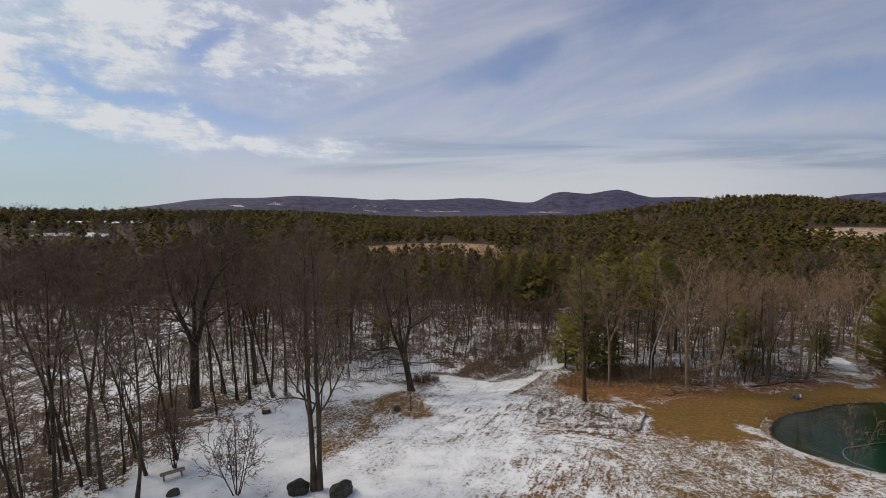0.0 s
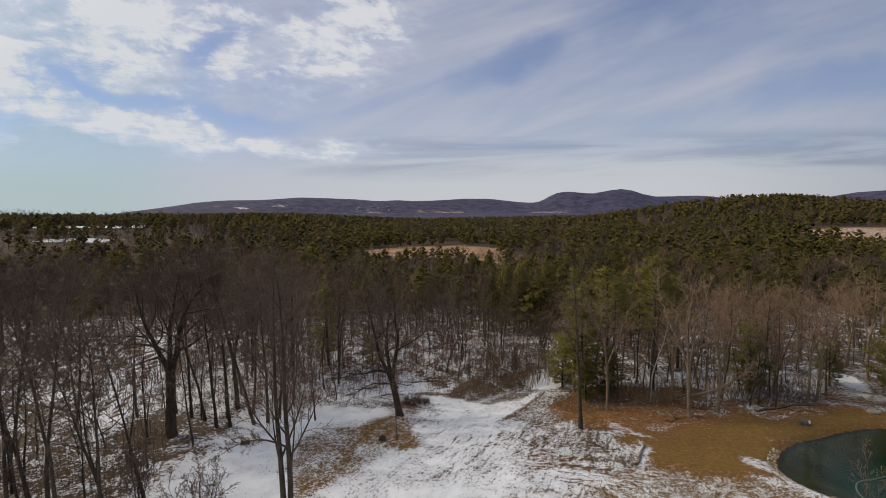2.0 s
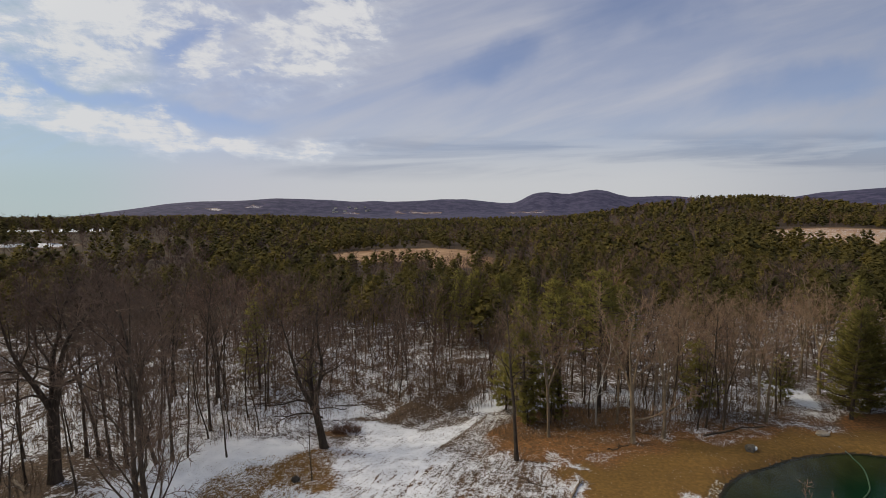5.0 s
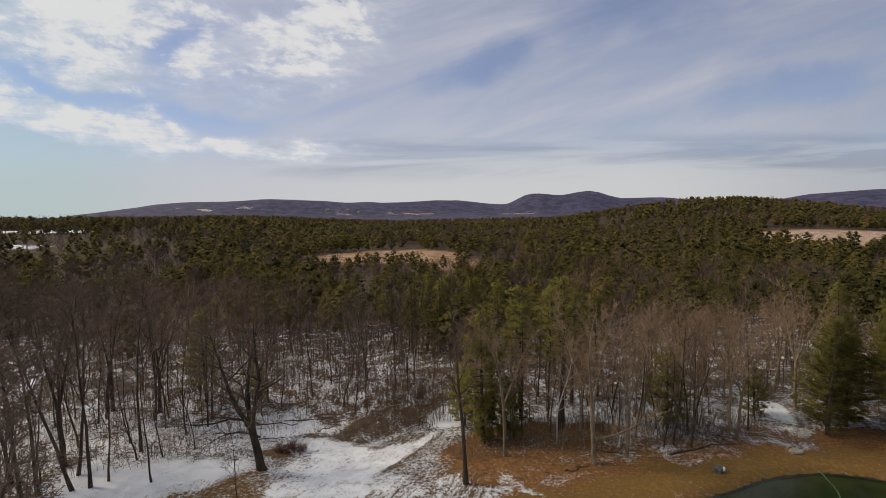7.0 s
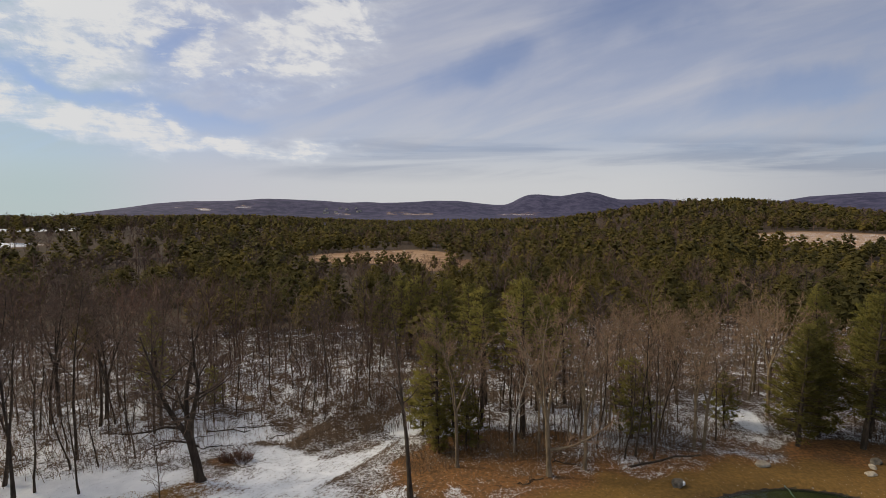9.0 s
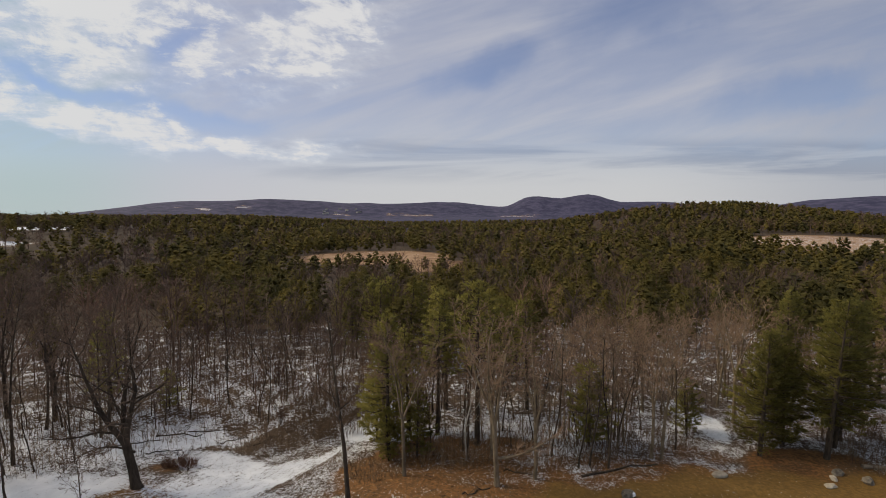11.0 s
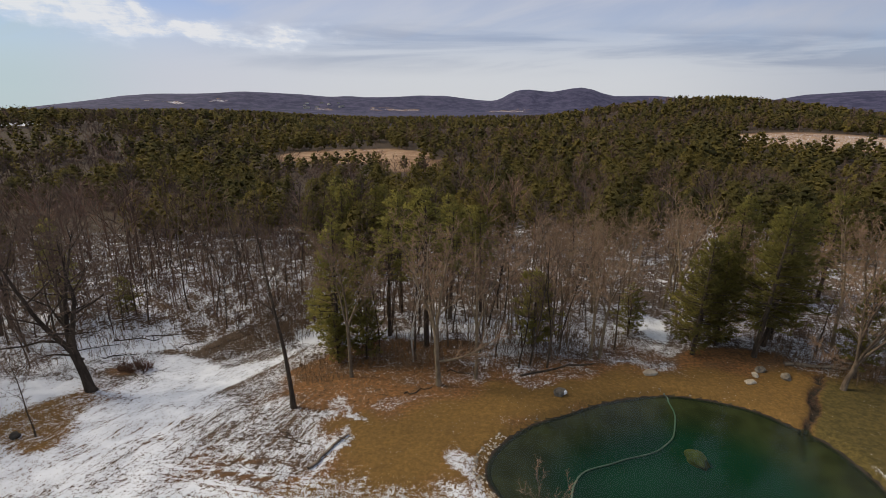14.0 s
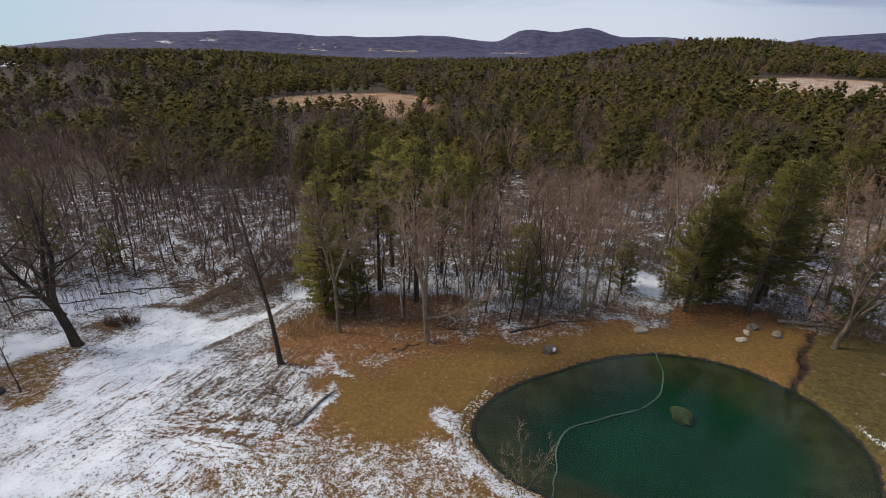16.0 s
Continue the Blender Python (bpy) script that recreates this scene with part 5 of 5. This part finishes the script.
litter_sticks = Geo()
for x, y, rx, ry, count in ((13, 40, 6, 6, 200), (22, 46, 9, 3.5, 300), (-3, 58, 10, 3, 160), (40, 47, 9, 2, 160)):
    for _ in range(count):
        a, r, turn = rng.uniform(0, 6.28), math.sqrt(rng.uniform()), rng.uniform(0, 6.28)
        px, py, half = x + rx * r * math.cos(a), y + ry * r * math.sin(a), rng.uniform(0.08, 0.32)
        ends = [(px + k * half * math.cos(turn), py + k * half * math.sin(turn)) for k in (-1, 1)]
        tube(litter_sticks, [(ex, ey, gz(ex, ey) + 0.03) for ex, ey in ends], [0.016, 0.008], 3)
tagged(new("stick_litter", litter_sticks.mesh("stick_litter", BARK_MID)), "short brown sticks scattered over leaves and snow", "sticks", kind="stuff")

stump = new("tree_stump")
sg = Geo()
tube(sg, [(0, 0, -0.1), (0, 0, 0.1), (0, 0, 0.42)], [0.50, 0.42, 0.38], 14)
part("stump_side", sg.mesh("stump_side", BARK_DARK, True), stump)
bm = bmesh.new()
bmesh.ops.create_cone(bm, cap_ends=True, segments=14, radius1=0.38, radius2=0.365, depth=0.05)
cut = bpy.data.meshes.new("cut_face")
bm.to_mesh(cut)
bm.free()
cut.materials.append(CUT_WOOD)
part("cut_face", cut, stump, "pale sawn top").location = (0, 0, 0.425)
stump.location = (-18.7, 41.0, gz(-18.7, 41.0))
tagged(stump, "sawn tree stump with a pale top in the snow", "stump")


def box(name, w, d, h, mat, parent, at, turn=(0, 0, 0), label=""):
    bm = bmesh.new()
    bmesh.ops.create_cube(bm, size=1.0)
    bmesh.ops.scale(bm, vec=(w, d, h), verts=bm.verts)
    bmesh.ops.bevel(bm, geom=bm.edges[:], offset=min(w, d, h) * 0.15, segments=1, affect="EDGES")
    me = bpy.data.meshes.new(name)
    bm.to_mesh(me)
    bm.free()
    me.materials.append(mat)
    ob = part(name, me, parent, label)
    ob.matrix_basis = pose(*at, *turn)
    return ob


bench = new("bench")
box("seat", 1.7, 0.42, 0.10, DEADWOOD, bench, (0, 0, 0.50))
for sx in (-0.6, 0.6):
    box("leg", 0.10, 0.36, 0.50, DEADWOOD, bench, (sx, 0, 0.22))
bench.matrix_world = pose(-21.8, 29.2, gz(-21.8, 29.2), 0, 0, 35)
tagged(bench, "weathered plank bench standing in snow", "bench")

# ---- pond details ----


def bent(knots, n):
    """A smooth line through a few places."""
    k = [Vector(q) for q in (knots[0], *knots, knots[-1])]
    out = []
    for i in range(1, len(k) - 2):
        for j in range(n):
            t = j / n
            out.append(0.5 * (2 * k[i] + (k[i + 1] - k[i - 1]) * t + (2 * k[i - 1] - 5 * k[i] + 4 * k[i + 1] - k[i + 2]) * t * t + (3 * k[i] - k[i - 1] - 3 * k[i + 1] + k[i + 2]) * t ** 3))
    return out + [k[-2]]


hose = bent(((33.2, 28.6, 0), (34.3, 31.0, 0), (36.2, 35.0, 0), (40.1, 36.5, 0), (43.9, 37.4, 0), (45.9, 38.8, 0), (46.5, 41.1, 0), (46.5, 41.8, 0)), 8)
hose_geo = Geo()
tube(hose_geo, [(q.x + 0.06 * math.sin(i * 0.9), q.y, gz(q.x, q.y) + 0.06) for i, q in enumerate(hose)], [0.062] * len(hose), 6)
tagged(new("hose", hose_geo.mesh("hose", ICE_LINE, True)), "pale hose winding over the pond bed under the water", "hose")

bm = bmesh.new()
bmesh.ops.create_icosphere(bm, subdivisions=3, radius=1.0)
for v in bm.verts:
    k = 1 + 0.35 * noise.noise(v.co * 1.6)
    v.co = Vector((v.co.x * 0.62 * k, v.co.y * 0.95 * k, v.co.z * 0.8))
me = bpy.data.meshes.new("sunken_mound")
bm.to_mesh(me)
bm.free()
me.materials.append(MOUND)
mound = tagged(new("sunken_mound", me), "weedy yellowish mound below the pond surface", "mound")
mound.matrix_world = pose(46.2, 36.2, -2.08, 0, 0, 20)


# ---- brush, weeds and dry grass ----
def stems(name, count, area, tall, mat, label, branch=2, wide=0.018):
    """Thin upright stalks, each with a few side stalks."""
    vs, ts, n = [], [], 0
    while n < count:
        x, y = area()
        z, h = gz(x, y), rng.uniform(*tall)
        foot = np.array([x, y, z - 0.05])
        top = foot + np.array([rng.normal(0, 0.12) * h, rng.normal(0, 0.12) * h, h])
        rows = [(foot, top)] + [(foot + (top - foot) * rng.uniform(0.3, 0.8), top + rng.normal(0, 0.28 * h, 3) * np.array([1, 1, 0.4])) for _ in range(branch)]
        for a, c in rows:
            a2 = rng.uniform(0, 6.28)
            side = np.array([math.cos(a2), math.sin(a2), 0]) * wide
            cross = np.array([-side[1], side[0], 0])
            base = len(vs)
            vs += [a - side, a + side, a + cross, c]
            ts += [(base, base + 1, base + 3), (base + 1, base + 2, base + 3), (base + 2, base, base + 3)]
        n += 1
    return tagged(new(name, build(name, np.array(vs), np.array(ts), mat)), label, "brush", kind="stuff")


def oval(x, y, rx, ry, turn=0):
    c, s_ = math.cos(radians(turn)), math.sin(radians(turn))
    def pick():
        a, r = rng.uniform(0, 6.28), math.sqrt(rng.uniform())
        u, v = rx * r * math.cos(a), ry * r * math.sin(a)
        return x + u * c - v * s_, y + u * s_ + v * c
    return pick


stems("brush", 700, oval(4, 62, 14, 6, 8), (0.5, 1.8), WEED, "brown brush stalks standing over snow", 5, 0.011)
stems("brush", 420, oval(11.5, 62.5, 6.0, 7.0), (1.0, 3.6), WEED, "rusty brown thicket beside the pines", 4, 0.022)
stems("brush", 170, oval(-2.6, 52.6, 1.7, 0.8), (0.3, 1.0), TWIG_RED, "heap of dark dead brush over snow", 8, 0.014)
stems("brush", 350, oval(7, 57, 5.5, 2.2, 20), (0.8, 2.6), WEED, "brown saplings and stalks beside the white track", 5, 0.010)
stems("brush", 900, oval(12.5, 40, 5.5, 5.0, 20), (0.08, 0.35), WEED, "dead weeds in the rough churned ground", 3, 0.012)
stems("brush", 500, oval(16.5, 49.6, 3.0, 3.2), (0.2, 0.8), WEED, "rusty dead weeds below the pines", 4, 0.014)
stems("brush", 1500, oval(33, 51, 15, 4.5, 0), (0.4, 1.9), WEED, "brown undergrowth along the wood's edge", 3, 0.022)
stems("brush", 1500, oval(2, 74, 30, 14), (1.0, 3.5), WEED, "brown undergrowth in the sparse wood", 4, 0.022)
stems("brush", 1200, oval(-26, 58, 20, 11), (0.8, 3.0), WEED, "brown undergrowth in the leafless wood", 4, 0.022)
stems("brush", 700, oval(-33, 34, 9, 11), (0.8, 2.6), WEED, "brown undergrowth in the thicket", 4, 0.022)
stems("brush", 600, oval(66, 46, 7, 6), (0.6, 2.0), WEED, "brown undergrowth beyond the inlet", 4, 0.02)
stems("dry_grass", 1500, oval(-9, 40, 4.5, 6.5, -10), (0.05, 0.16), STRAW, "tufts of tawny dry grass", 3, 0.03)
stems("dry_grass", 1500, oval(19, 29, 9, 6), (0.08, 0.25), STRAW, "tufts of tawny dry grass in the snow", 3, 0.03)

# ---- houses of the far village ----
for i in range(13):
    az, d = radians(-9.6 + 4.6 * random.random()), 2360 + 170 * random.random()
    x, y = d * math.sin(az), d * math.cos(az)
    L, W, H = 10 + 7 * random.random(), 8 + 2 * random.random(), 4.5 + 2 * random.random()
    house = new("house")
    box("wall", L, W, H, HOUSE_WALL, house, (0, 0, H / 2))
    roof = build("roof", np.array([(-L / 2 - 0.5, -W / 2 - 0.5, 0), (L / 2 + 0.5, -W / 2 - 0.5, 0), (L / 2 + 0.5, W / 2 + 0.5, 0), (-L / 2 - 0.5, W / 2 + 0.5, 0), (-L / 2 - 0.5, 0, 3.4), (L / 2 + 0.5, 0, 3.4)]),
                 np.array([(0, 1, 5), (0, 5, 4), (2, 3, 4), (2, 4, 5), (0, 4, 3), (1, 2, 5), (0, 2, 1), (0, 3, 2)]), HOUSE_ROOF)
    part("roof", roof, house).location = (0, 0, H)
    house.matrix_world = pose(x, y, gz(x, y) - 0.3, 0, 0, random.random() * 180)
    tagged(house, "pale distant house with a dark gable roof on the hillside", "house", "houses of the far village")

# the patterns from which the copies were made
for thing in TEMPLATES:
    for o in (*thing.children_recursive, thing):
        bpy.data.objects.remove(o)
